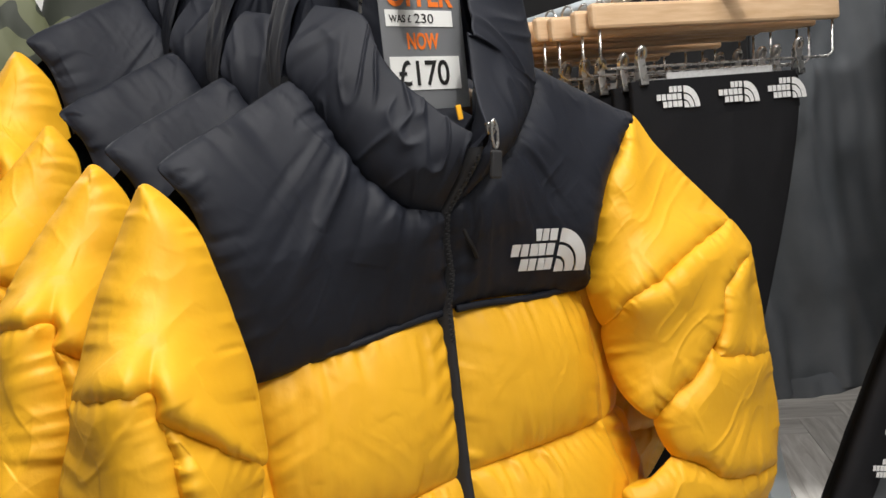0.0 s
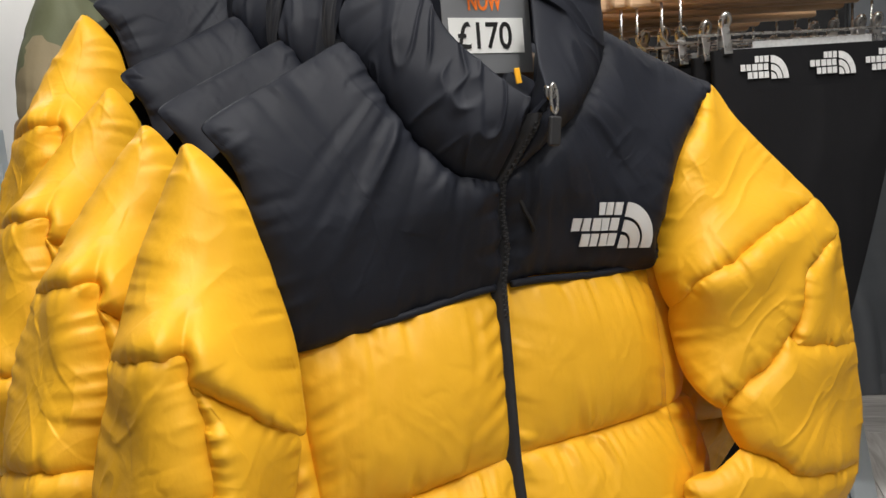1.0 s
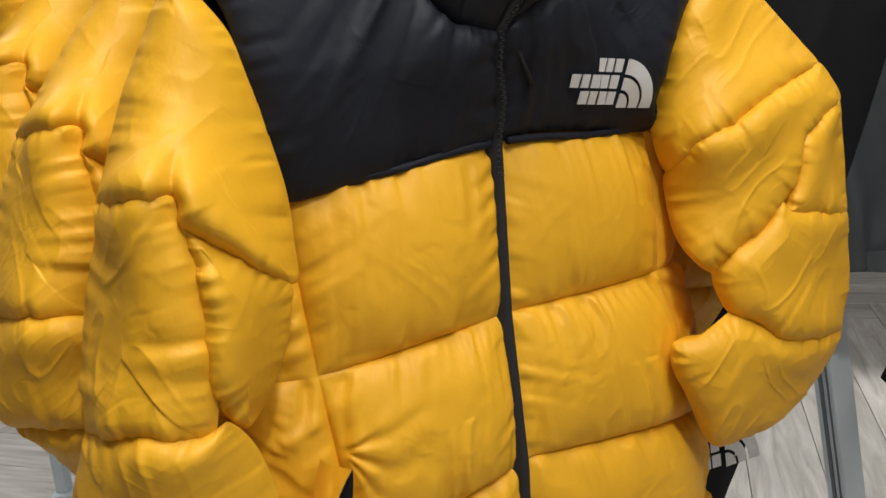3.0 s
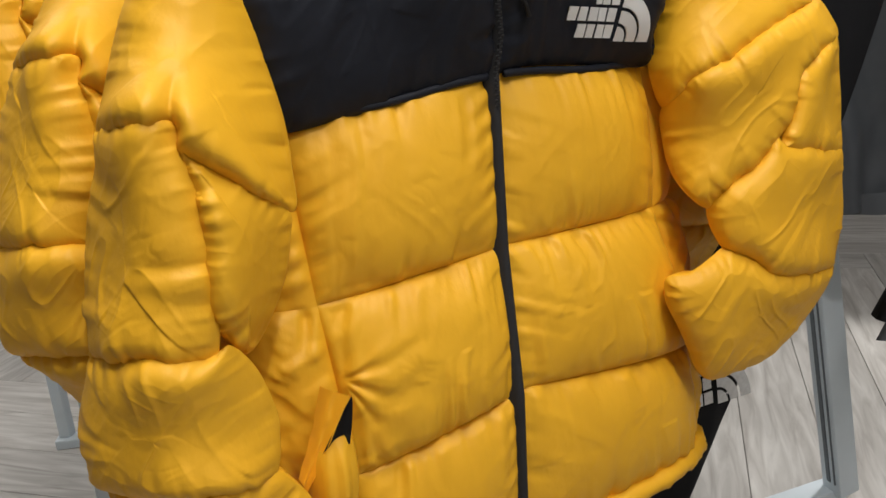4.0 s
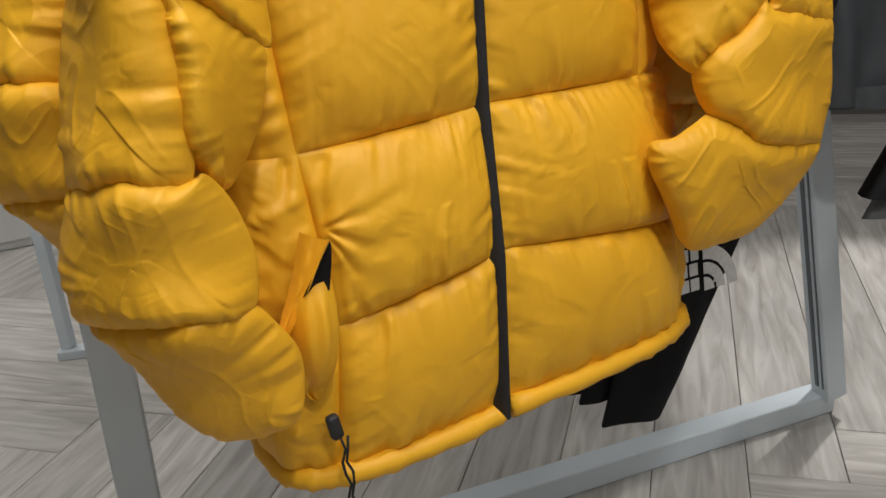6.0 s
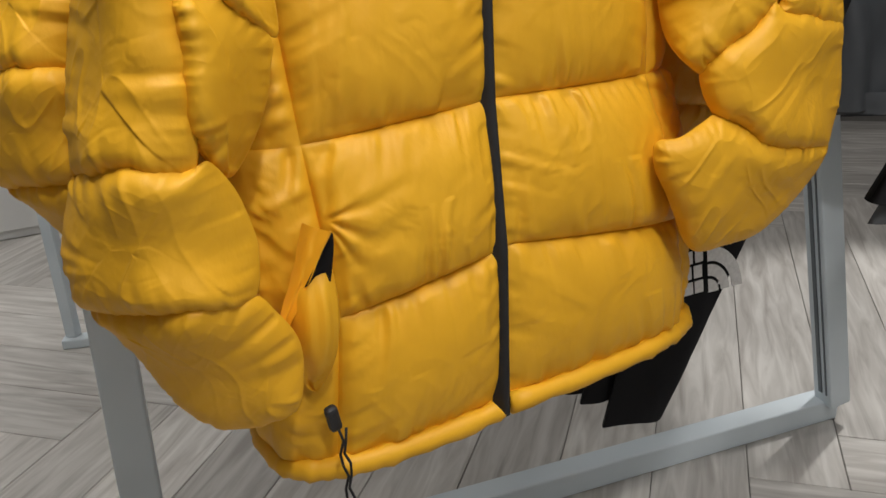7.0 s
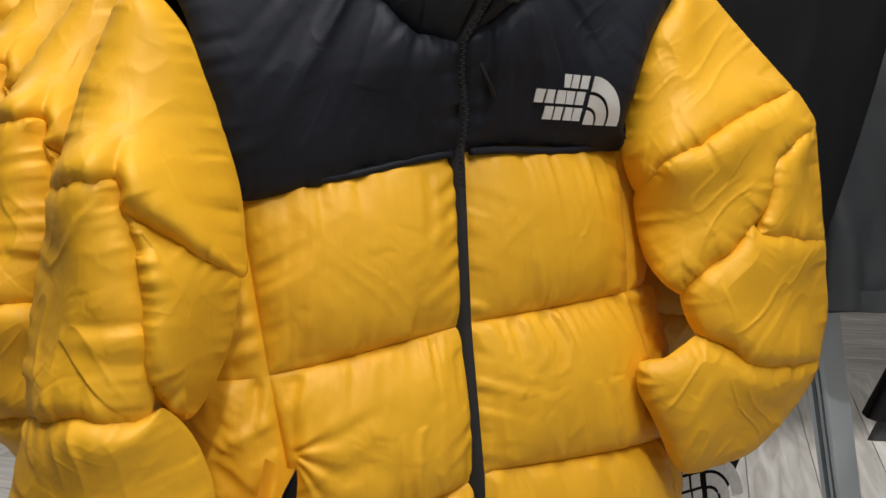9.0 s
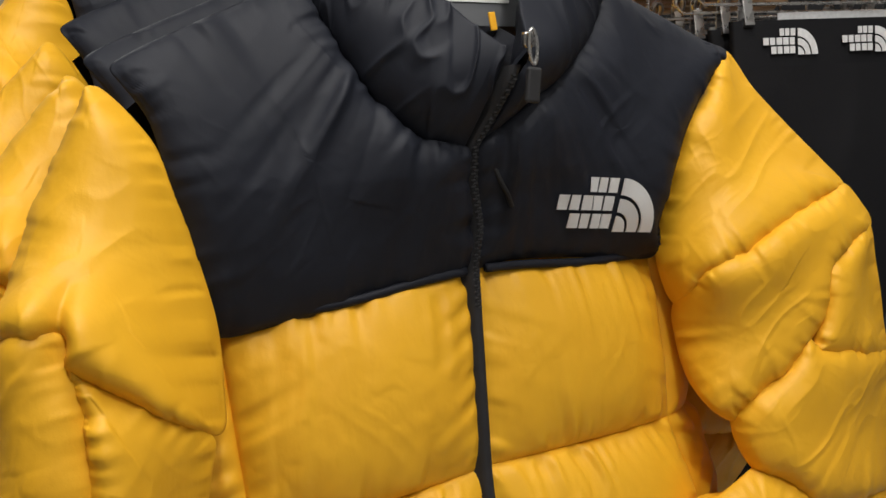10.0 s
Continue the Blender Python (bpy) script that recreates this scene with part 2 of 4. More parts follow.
shell("floor", (9, 9, 0.2), (0, 1.5, -0.106), JOINT, "grey washed wood board floor of a shop", "floor")
shell("ceiling", (9, 9, 0.2), (0, 1.5, 3.1), WALL, "plain white shop ceiling", "ceiling")
shell("wall_north", (9, 0.2, 3.2), (0, 5.0, 1.5), DARKWALL, "dark panelled back wall of the shop", "wall")
shell("wall_south", (9, 0.2, 3.2), (0, -2.9, 1.5), WALL, "plain white shop wall", "wall")
shell("wall_east", (0.2, 8, 3.2), (4.3, 1.1, 1.5), WALL, "plain white shop wall", "wall")
shell("wall_west", (0.2, 8, 3.2), (-4.3, 1.1, 1.5), WALL, "plain white shop wall", "wall")

# ---------------------------------------------------------------- puffer jackets
SPREAD = [(1.40, 0.235), (1.13, 0.245), (0.96, 0.268), (0.80, 0.285), (0.62, 0.300)]
FRONT = [(1.40, 0.02), (1.25, 0.0), (1.13, -0.003), (0.97, -0.02), (0.82, -0.045), (0.64, -0.05)]
DEEP = [(1.40, 0.06), (1.13, 0.075), (0.9, 0.085), (0.62, 0.09)]
EDGE_L = [(1.13, 0.214), (0.96, 0.207), (0.79, 0.197), (0.63, 0.215)]
EDGE_R = [(1.13, 0.213), (0.96, 0.212), (0.87, 0.236), (0.79, 0.256), (0.63, 0.282)]


def half_width(Z, side):
    """Half the torso's width; it hangs narrower towards the hem on the wearer's right."""
    return lerp(Z, SPREAD) * np.where(side < 0, lerp(Z, [(0.98, 1.0), (0.80, 0.93), (0.62, 0.87)]), 1.0)


def torso_front(X, Z):
    """Depth of the torso's front at a width and height."""
    w, f, d = half_width(Z, X), lerp(Z, FRONT), lerp(Z, DEEP)
    k = np.clip(np.abs(X) / w, 0, 0.999)
    return f + d - d * (1 - k ** 3.4) ** (1 / 3.4)


def torso_ring(phi, Z):
    """The torso's outline: phi 0 in front, 90 at the wearer's left, 180 behind."""
    w, f, d = half_width(Z, np.sin(phi)), lerp(Z, FRONT), lerp(Z, DEEP)
    s, c = np.sin(phi), np.cos(phi)
    X = w * np.sign(s) * np.abs(s) ** (2 / 3.4)
    Y = f + d - d * np.sign(c) * np.abs(c) ** (2 / 3.4)
    return np.stack([X, Y, Z], -1)


def pillow(u, v, pu=3.0, pv=2.2, e=0.62):
    return ((1 - np.abs(2 * u - 1) ** pu) * (1 - np.abs(2 * v - 1) ** pv)) ** e


def crinkle(a, b, seed):
    """Loose fabric: broad swells, slanting folds and small facets, about -1..1."""
    wa, wb = a + 0.02 * noise2(a / 0.07, b / 0.07, seed + 11), b + 0.02 * noise2(a / 0.07, b / 0.07, seed + 12)
    broad = noise2(wa / 0.085, wb / 0.11, seed)
    where = np.clip(noise2(wa / 0.06, wb / 0.06, seed + 15) + 0.25, 0, 1)
    slant = np.abs(noise2((wa + 0.5 * wb) / 0.017, (wb - 0.5 * wa) / 0.085, seed + 3)) - 0.3
    other = np.abs(noise2((wa - 0.9 * wb) / 0.022, (wb + 0.9 * wa) / 0.07, seed + 6)) - 0.3
    fine = noise2((wa + 0.3 * wb) / 0.008, wb / 0.03, seed + 8)
    return 0.55 * broad - 0.95 * where * slant - 0.6 * (1 - where) * other + 0.12 * fine


def facets(a, b, seed):
    """Small crisp creases where slack cloth has been crushed."""
    wa, wb = a + 0.008 * noise2(a / 0.03, b / 0.03, seed), b + 0.008 * noise2(a / 0.03, b / 0.03, seed + 1)
    n1 = np.abs(noise2((wa + 0.35 * wb) / 0.030, (wb - 0.35 * wa) / 0.0125, seed + 2))
    n2 = np.abs(noise2((wa - 0.8 * wb) / 0.014, (wb + 0.8 * wa) / 0.032, seed + 3))
    patch = np.clip(0.5 + 1.6 * noise2(a / 0.05, b / 0.05, seed + 4), 0, 1)
    return patch * (np.minimum(n1, n2) * 2.6 - 0.5)


def puffed(P, puff, seed, gather=0.004, crumple=0.003, flip=False, pu=3.0, dirs=0.3, star=None):
    """Blows a patch up along its normals, with gathers at the seams and loose folds between."""
    nv, nu = P.shape[:2]
    u, v = np.meshgrid(np.linspace(0, 1, nu), np.linspace(0, 1, nv))
    n = normals(P) * (-1 if flip else 1)
    lu = np.linalg.norm(np.diff(P, axis=1), axis=-1).sum(1).mean()
    lv = np.linalg.norm(np.diff(P, axis=0), axis=-1).sum(0).mean()
    a, b = u * lu, v * lv
    h = puff * pillow(u, v, pu)
    edge = np.minimum(b, lv - b)
    side = np.minimum(a, lu - a)
    damp = np.clip(np.minimum(edge, side) / 0.010, 0, 1)
    wob = a + 0.25 * b * dirs + 0.010 * noise2(a / 0.05, b / 0.07, seed)
    reach = 0.016 + 0.045 * np.clip(noise2(a / 0.045, (v > 0.5) * 3.0, seed + 21) + 0.2, 0, 1)
    g = 1.25 * gather * np.exp(-edge / reach) * (noise2(wob / 0.0095, b / 0.12, seed + 1) + 0.8 * noise2(wob / 0.019, b / 0.15, seed + 5))
    g2 = 0.8 * gather * np.exp(-side / 0.026) * noise2(a / 0.09, (b + 0.4 * a) / 0.011, seed + 2)
    c = crumple * (crinkle(a, b, seed + 3) + 0.35 * facets(a, b, seed + 17))
    if star:
        dx, dz = P[..., 0] - star[0], P[..., 2] - star[1]
        rr = np.hypot(dx, dz)
        g2 = g2 + 0.0034 * np.clip(0.45 + 0.75 * dx / np.maximum(rr, 1e-4), 0, 1) * np.exp(-rr / 0.045) * np.clip(rr / 0.012, 0, 1) * np.sin(9 * np.arctan2(dz, dx) + 40 * rr + 2.5 * noise2(np.arctan2(dz, dx) * 2, rr / 0.05, seed + 40))
    return P + n * (h + damp * (g + g2 + c * pillow(u, v)))[..., None]


def seam_z(X, left, mid, right):
    return np.where(X < 0, mid + (left - mid) * np.abs(X) / 0.22, mid + (right - mid) * np.abs(X) / 0.22)


SEAMS = [(1.121, 1.142, 1.129), (0.955, 0.971, 0.966), (0.785, 0.822, 0.792), (0.634, 0.648, 0.648)]
ZIP_X = [(1.33, 0.020), (1.314, 0.015), (1.287, 0.007), (1.265, 0.0), (1.24, -0.011), (1.211, -0.008), (1.175, 0.0), (1.142, -0.002), (0.97, -0.011), (0.82, -0.018), (0.63, -0.026)]


def sleeve_mesh(name, rows, stretch, puff, seed, nu=190, nv=80, gather=0.0045, crumple=0.0055, pinch=()):
    """One baffle of a sleeve between stations stretch = (from, to) of the rows of centre, outer and front vectors."""
    t = np.linspace(stretch[0], stretch[1], nv)
    R = np.asarray(rows, float)
    C, A, B = catmull(R[:, 0:3], t), catmull(R[:, 3:6], t), catmull(R[:, 6:9], t)
    th = np.linspace(0, math.tau, nu, endpoint=False)
    co, si = np.cos(th), np.sin(th)
    rad = A[:, None] * (np.sign(co) * np.abs(co) ** 0.85)[None, :, None] + B[:, None] * (np.sign(si) * np.abs(si) ** 0.85)[None, :, None]
    P = C[:, None] + rad
    out = rad / np.maximum(np.linalg.norm(rad, axis=-1, keepdims=True), 1e-6)
    f = np.linspace(0, 1, nv)[:, None] * np.ones((1, nu))
    length = np.linalg.norm(np.diff(C, axis=0), axis=-1).sum()
    r = np.linalg.norm(A, axis=-1).mean()
    a, b = th[None, :] * r * np.ones((nv, 1)), f * length
    # periodic coordinates round the arm
    ca, sa = np.cos(th)[None, :] * np.ones((nv, 1)), np.sin(th)[None, :] * np.ones((nv, 1))
    edge = np.minimum(b, length - b)

    def ring(k, kb, s):
        return value_noise(np.stack([ca * r / k + 11.3 * s, sa * r / k + 3.7 * s, b / kb + 7.9 * s], -1))

    inward = 0.5 - 0.5 * np.cos(th - 0.35)[None, :]
    h = puff * (0.45 + 0.55 * inward) * (1 - np.abs(2 * f - 1) ** 3.4) ** 0.55
    damp = np.clip(edge / 0.008, 0.12, 1)
    g = gather * np.exp(-edge / 0.03) * (ring(0.0095, 0.12, seed) + 0.8 * ring(0.02, 0.15, seed + 1))
    mid = (1 - np.abs(2 * f - 1) ** 3)
    slant = b + 0.5 * ca * r + 0.25 * sa * r

    def near(k, kb, sd, z):
        return value_noise(np.stack([ca * r / k + 2.1 * sd, sa * r / k + 5.3 * sd, z / kb + 1.7 * sd], -1))

    warp = slant + 0.02 * near(0.06, 0.06, seed + 4, b)
    c = crumple * (0.7 * near(0.07, 0.09, seed + 5, b) + 0.95 * (np.abs(near(0.075, 0.030, seed + 6, warp)) - 0.35)
                   + 0.7 * (np.abs(near(0.05, 0.035, seed + 7, b - 0.7 * ca * r)) - 0.35) + 0.15 * near(0.02, 0.014, seed + 8, warp))
    hollow = 0
    for (th0, f0, wth, wf, deep) in pinch:
        d = np.angle(np.exp(1j * (th[None, :] - radians(th0))))
        hollow = hollow + deep * np.exp(-(d / radians(wth)) ** 2 - ((f - f0) / wf) ** 2)
    P = P + out * (h + damp * (g + mid * c) - hollow)[..., None]
    return grid_mesh(name, P, True)


# Pattern pieces, each as the rim along which it is sewn: across, in depth and up
UPPER_ARM_L = [(-0.281, 0.000, 1.293), (-0.253, -0.015, 1.255), (-0.242, -0.020, 1.215), (-0.232, -0.020, 1.168), (-0.225, -0.025, 1.128), (-0.226, -0.035, 1.090), (-0.233, -0.050, 1.061), (-0.270, -0.080, 1.083), (-0.296, -0.085, 1.105), (-0.323, -0.085, 1.125), (-0.326, -0.085, 1.142), (-0.347, -0.080, 1.146), (-0.358, 0.000, 1.134), (-0.346, 0.005, 1.165), (-0.329, 0.010, 1.206), (-0.309, 0.010, 1.247), (-0.293, 0.010, 1.278)]
ELBOW_L = [(-0.358, 0.000, 1.134), (-0.347, -0.080, 1.146), (-0.326, -0.085, 1.142), (-0.323, -0.085, 1.125), (-0.320, -0.090, 1.103), (-0.318, -0.095, 1.071), (-0.319, -0.100, 1.039), (-0.321, -0.100, 1.009), (-0.329, -0.100, 0.974), (-0.369, -0.090, 0.981), (-0.393, -0.010, 0.964), (-0.392, -0.005, 0.997), (-0.386, 0.000, 1.030), (-0.376, 0.000, 1.074), (-0.364, 0.000, 1.111)]
GUSSET_L = [(-0.323, -0.085, 1.125), (-0.296, -0.085, 1.105), (-0.270, -0.080, 1.083), (-0.243, -0.060, 1.057), (-0.246, -0.060, 1.038), (-0.254, -0.060, 1.008), (-0.269, -0.060, 0.978), (-0.289, -0.065, 0.958), (-0.309, -0.085, 0.978), (-0.321, -0.100, 1.009), (-0.319, -0.100, 1.039), (-0.318, -0.095, 1.071), (-0.320, -0.090, 1.103)]
FOREARM_L = [(-0.393, -0.010, 0.964), (-0.369, -0.090, 0.981), (-0.329, -0.100, 0.974), (-0.316, -0.100, 0.977), (-0.298, -0.090, 0.952), (-0.287, -0.085, 0.920), (-0.284, -0.085, 0.893), (-0.297, -0.095, 0.860), (-0.346, -0.105, 0.869), (-0.403, -0.020, 0.853), (-0.415, -0.010, 0.879), (-0.414, -0.005, 0.909), (-0.404, -0.005, 0.936)]
CUFF_L = [(-0.403, -0.020, 0.853), (-0.346, -0.105, 0.869), (-0.297, -0.095, 0.860), (-0.278, -0.090, 0.839), (-0.260, -0.085, 0.807), (-0.259, -0.085, 0.774), (-0.269, -0.090, 0.746), (-0.286, -0.070, 0.729), (-0.309, -0.060, 0.725), (-0.331, -0.050, 0.731), (-0.351, -0.040, 0.752), (-0.371, -0.030, 0.791), (-0.390, -0.025, 0.826)]
UPPER_ARM_R = [(0.313, 0.000, 1.319), (0.342, -0.010, 1.279), (0.371, -0.025, 1.240), (0.401, -0.040, 1.204), (0.414, -0.055, 1.178), (0.368, -0.065, 1.169), (0.308, -0.075, 1.153), (0.264, -0.075, 1.133), (0.220, -0.065, 1.116), (0.223, -0.015, 1.080), (0.211, -0.004, 1.125), (0.217, -0.004, 1.152), (0.224, -0.010, 1.194), (0.237, -0.016, 1.238), (0.269, -0.015, 1.275)]
GUSSET_R = [(0.223, -0.015, 1.080), (0.220, -0.065, 1.116), (0.264, -0.075, 1.133), (0.308, -0.075, 1.153), (0.368, -0.065, 1.169), (0.414, -0.055, 1.178), (0.426, -0.065, 1.159), (0.436, -0.070, 1.135), (0.381, -0.085, 1.119), (0.347, -0.090, 1.101), (0.339, -0.090, 1.064), (0.313, -0.090, 1.040), (0.292, -0.085, 1.015), (0.266, -0.080, 1.002), (0.245, -0.075, 0.984), (0.241, -0.065, 0.972), (0.217, -0.060, 0.989), (0.221, -0.030, 1.010), (0.223, -0.015, 1.045)]
OUTER_ARM_R = [(0.436, -0.070, 1.135), (0.445, -0.070, 1.089), (0.453, -0.070, 1.040), (0.458, -0.070, 1.001), (0.370, -0.095, 1.018), (0.324, -0.095, 1.029), (0.339, -0.090, 1.064), (0.347, -0.090, 1.101), (0.381, -0.085, 1.119)]
ELBOW_R = [(0.324, -0.095, 1.029), (0.370, -0.095, 1.018), (0.458, -0.070, 1.001), (0.464, -0.070, 0.961), (0.471, -0.070, 0.917), (0.465, -0.070, 0.881), (0.450, -0.075, 0.857), (0.382, -0.095, 0.869), (0.338, -0.100, 0.878), (0.302, -0.100, 0.890), (0.282, -0.090, 0.909), (0.255, -0.080, 0.922), (0.242, -0.070, 0.949), (0.241, -0.065, 0.972), (0.245, -0.075, 0.984), (0.266, -0.080, 1.002), (0.292, -0.085, 1.015), (0.313, -0.090, 1.040)]
FOREARM_R = [(0.180, -0.065, 0.901), (0.199, -0.080, 0.905), (0.230, -0.080, 0.915), (0.255, -0.080, 0.922), (0.282, -0.090, 0.909), (0.302, -0.100, 0.890), (0.338, -0.100, 0.878), (0.382, -0.095, 0.869), (0.450, -0.075, 0.857), (0.438, -0.080, 0.839), (0.413, -0.080, 0.815), (0.377, -0.080, 0.791), (0.338, -0.075, 0.767), (0.293, -0.070, 0.762), (0.246, -0.070, 0.764), (0.223, -0.070, 0.785), (0.212, -0.070, 0.809), (0.195, -0.070, 0.842), (0.180, -0.065, 0.874)]
YOKE_L = [(-0.218, -0.008, 1.123), (-0.166, -0.012, 1.126), (-0.111, -0.012, 1.131), (-0.066, -0.012, 1.137), (-0.009, -0.012, 1.143), (-0.004, -0.018, 1.175), (-0.013, -0.025, 1.211), (-0.018, -0.035, 1.240), (-0.047, -0.030, 1.247), (-0.068, -0.020, 1.262), (-0.087, -0.010, 1.288), (-0.101, 0.005, 1.322), (-0.110, 0.020, 1.351), (-0.122, 0.035, 1.377), (-0.167, 0.025, 1.358), (-0.213, 0.012, 1.337), (-0.248, 0.005, 1.321), (-0.269, 0.000, 1.308), (-0.264, -0.005, 1.297), (-0.249, -0.012, 1.271), (-0.242, -0.018, 1.234), (-0.235, -0.018, 1.194), (-0.228, -0.018, 1.159)]
YOKE_R = [(0.200, -0.012, 1.134), (0.114, -0.012, 1.144), (0.042, -0.012, 1.149), (0.004, -0.012, 1.147), (0.004, -0.018, 1.179), (-0.003, -0.025, 1.209), (-0.004, -0.035, 1.242), (0.035, -0.035, 1.268), (0.081, -0.025, 1.293), (0.122, -0.012, 1.324), (0.148, 0.000, 1.355), (0.153, 0.005, 1.382), (0.201, 0.008, 1.366), (0.247, 0.006, 1.347), (0.286, 0.003, 1.330), (0.313, 0.000, 1.318), (0.264, -0.015, 1.282), (0.225, -0.025, 1.239), (0.202, -0.030, 1.193), (0.190, -0.030, 1.162)]
COLLAR_L = ([(-0.018, -0.035, 1.240), (-0.047, -0.030, 1.247), (-0.068, -0.020, 1.262), (-0.087, -0.010, 1.288), (-0.101, 0.005, 1.322), (-0.110, 0.020, 1.351), (-0.122, 0.035, 1.377)],
            [(0.004, -0.075, 1.313), (-0.009, -0.065, 1.326), (-0.025, -0.050, 1.347), (-0.043, -0.035, 1.370), (-0.052, -0.015, 1.399), (-0.051, 0.010, 1.439), (-0.079, 0.050, 1.456)])
COLLAR_R = ([(-0.004, -0.035, 1.242), (0.035, -0.035, 1.268), (0.081, -0.025, 1.293), (0.122, -0.012, 1.324), (0.148, 0.000, 1.355), (0.155, 0.006, 1.402), (0.146, 0.010, 1.470)],
            [(0.025, -0.075, 1.314), (0.028, -0.065, 1.329), (0.042, -0.040, 1.367), (0.054, -0.025, 1.415), (0.054, -0.025, 1.415), (0.066, -0.010, 1.452), (0.073, 0.000, 1.477)])


def closed_curve(pts, n):
    pts = np.asarray(pts, float)
    k = len(pts)
    seg = np.linalg.norm(np.roll(pts, -1, 0) - pts, axis=1)
    at = np.concatenate([[0], np.cumsum(seg)])
    t = np.interp(np.linspace(0, at[-1], n, endpoint=False), at, np.arange(k + 1))
    return catmull(np.concatenate([pts[-2:], pts, pts[:3]]), 2 + t)


def crisp(a, b, seed):
    """A few long soft-sided folds with a sharp crest."""
    wa, wb = a + 0.012 * noise2(a / 0.06, b / 0.06, seed + 1), b + 0.012 * noise2(a / 0.06, b / 0.06, seed + 2)
    n = np.abs(noise2((wa + 0.45 * wb) / 0.021, (wb - 0.45 * wa) / 0.085, seed + 3))
    m = np.abs(noise2((wa - 0.7 * wb) / 0.026, (wb + 0.7 * wa) / 0.075, seed + 4))
    where = np.clip(noise2(a / 0.07, b / 0.07, seed + 5) * 1.4 + 0.4, 0, 1)
    return where * np.clip(1 - 2.4 * n, 0, 1) ** 1.6 + (1 - where) * np.clip(1 - 2.4 * m, 0, 1) ** 1.6 - 0.35


def sewn_piece(name, rim, puff, seed, gather=0.0040, crumple=0.0030, behind=0.05, creases=(), n=270, rings=70, spread=0.0, roll=0.052, facing=None):
    """A stuffed pattern piece: a dome over its sewn rim, gathered along the seam and loosely folded, with a shallow back."""
    rim = closed_curve(rim, n)
    for k in range(3):
        rim = (np.roll(rim, 1, 0) + 2 * rim + np.roll(rim, -1, 0)) / 4
    nxt = np.roll(rim, -1, 0)
    normal = np.cross(rim - rim.mean(0), nxt - rim.mean(0)).sum(0)
    normal /= np.linalg.norm(normal)
    turn = normal[1] > 0
    if turn:
        normal = -normal
    if facing:
        normal = 0.3 * normal + 0.7 * np.array(facing)
        normal /= np.linalg.norm(normal)
    across = np.cross((0, 0, 1.0), normal)
    across /= np.linalg.norm(across)
    up = np.cross(normal, across)
    area = np.linalg.norm(np.cross(rim - rim.mean(0), nxt - rim.mean(0)), axis=1)
    mid = (rim.mean(0) + ((rim + nxt) / 2 * area[:, None]).sum(0) / area.sum()) / 2
    S0, Z0, D0 = (rim - mid) @ across, (rim - mid) @ up, (rim - mid) @ normal
    size = np.hypot(S0, Z0)
    S0, Z0 = S0 * (1 + spread / size), Z0 * (1 + spread / size)
    step = np.linalg.norm(nxt - rim, axis=1)
    ang = np.cumsum(step) / step.sum() * math.tau
    ca, sa = np.cos(ang) * step.sum() / math.tau, np.sin(ang) * step.sum() / math.tau
    own = np.full(n, seed * 1.7)
    comb = 1.1 * value_noise(np.stack([ca / 0.0062 + seed, sa / 0.0062, own], -1)) + 0.8 * value_noise(np.stack([ca / 0.017, sa / 0.017 + seed, own], -1))
    reach = 0.009 + 0.030 * np.clip(value_noise(np.stack([ca / 0.03, sa / 0.03, own + 5], -1)) + 0.25, 0, 1)

    def dome(r, front):
        S, Z = S0[None] * r, Z0[None] * r
        if not front:
            return mid + S[..., None] * across + Z[..., None] * up + (D0[None] * r ** 2 - behind * (1 - r ** 3))[..., None] * normal
        # distance from the seam, the seam's own depth carried inwards, and the gathers that run from it
        flat = np.stack([S, Z], -1).reshape(-1, 1, 2).astype(np.float32)
        d2 = ((flat - np.stack([S0, Z0], -1)[None, ::2].astype(np.float32)) ** 2).sum(-1) + 1e-7
        inset = (0.5 * math.pi / (2 * step.mean() * (d2 ** -2).sum(1))) ** (1 / 3)
        weight = d2 ** -1.5
        depth = ((weight * D0[None, ::2]).sum(1) / weight.sum(1)).reshape(S.shape)
        near = np.sqrt(d2)
        near = np.exp(-(near - near.min(1, keepdims=True)) / 0.00035)
        pleat = ((near * comb[None, ::2]).sum(1) / near.sum(1)).reshape(S.shape)
        reached = ((near * reach[None, ::2]).sum(1) / near.sum(1)).reshape(S.shape)
        inset = np.minimum(inset.reshape(S.shape), 1.2 * (1 - np.minimum(r, 1)) * size[None])
        depth = depth + (D0[None] - depth) * np.clip((r - 0.94) / 0.06, 0, 1)
        a, b = S + mid[0], Z + mid[2]
        x = 1 - np.exp(-1.7 * inset / roll)
        body = (x * (2 - x)) ** 0.88
        g = gather * np.exp(-(inset / reached) ** 1.2) * np.clip(inset / 0.004, 0, 1) * pleat
        c = np.clip(inset / 0.018, 0, 1) * crumple * (0.85 * crisp(a, b, seed + 3) + 0.22 * crisp(1.9 * b + 0.3, 1.9 * a, seed + 6) + 0.8 * noise2(a / 0.06, b / 0.075, seed + 8) + 0.16 * facets(a, b, seed + 13))
        h = puff * body + g + c
        for (p, q, deep, wide) in creases:
            p, q = np.array(p, float), np.array(q, float)
            A = np.stack([S + mid @ across, Z + mid @ up], -1)
            p2, q2 = np.array([p @ across, p @ up]), np.array([q @ across, q @ up])
            f = np.clip(((A - p2) @ (q2 - p2)) / ((q2 - p2) @ (q2 - p2)), 0, 1)
            d = np.linalg.norm(A - p2 - f[..., None] * (q2 - p2), axis=-1)
            h = h - deep * (1 - f) * np.exp(-(d / wide) ** 1.4)
        return mid + S[..., None] * across + Z[..., None] * up + (depth + h)[..., None] * normal

    r = np.linspace(1, 0, rings)[:, None] ** 0.72 + 0.003
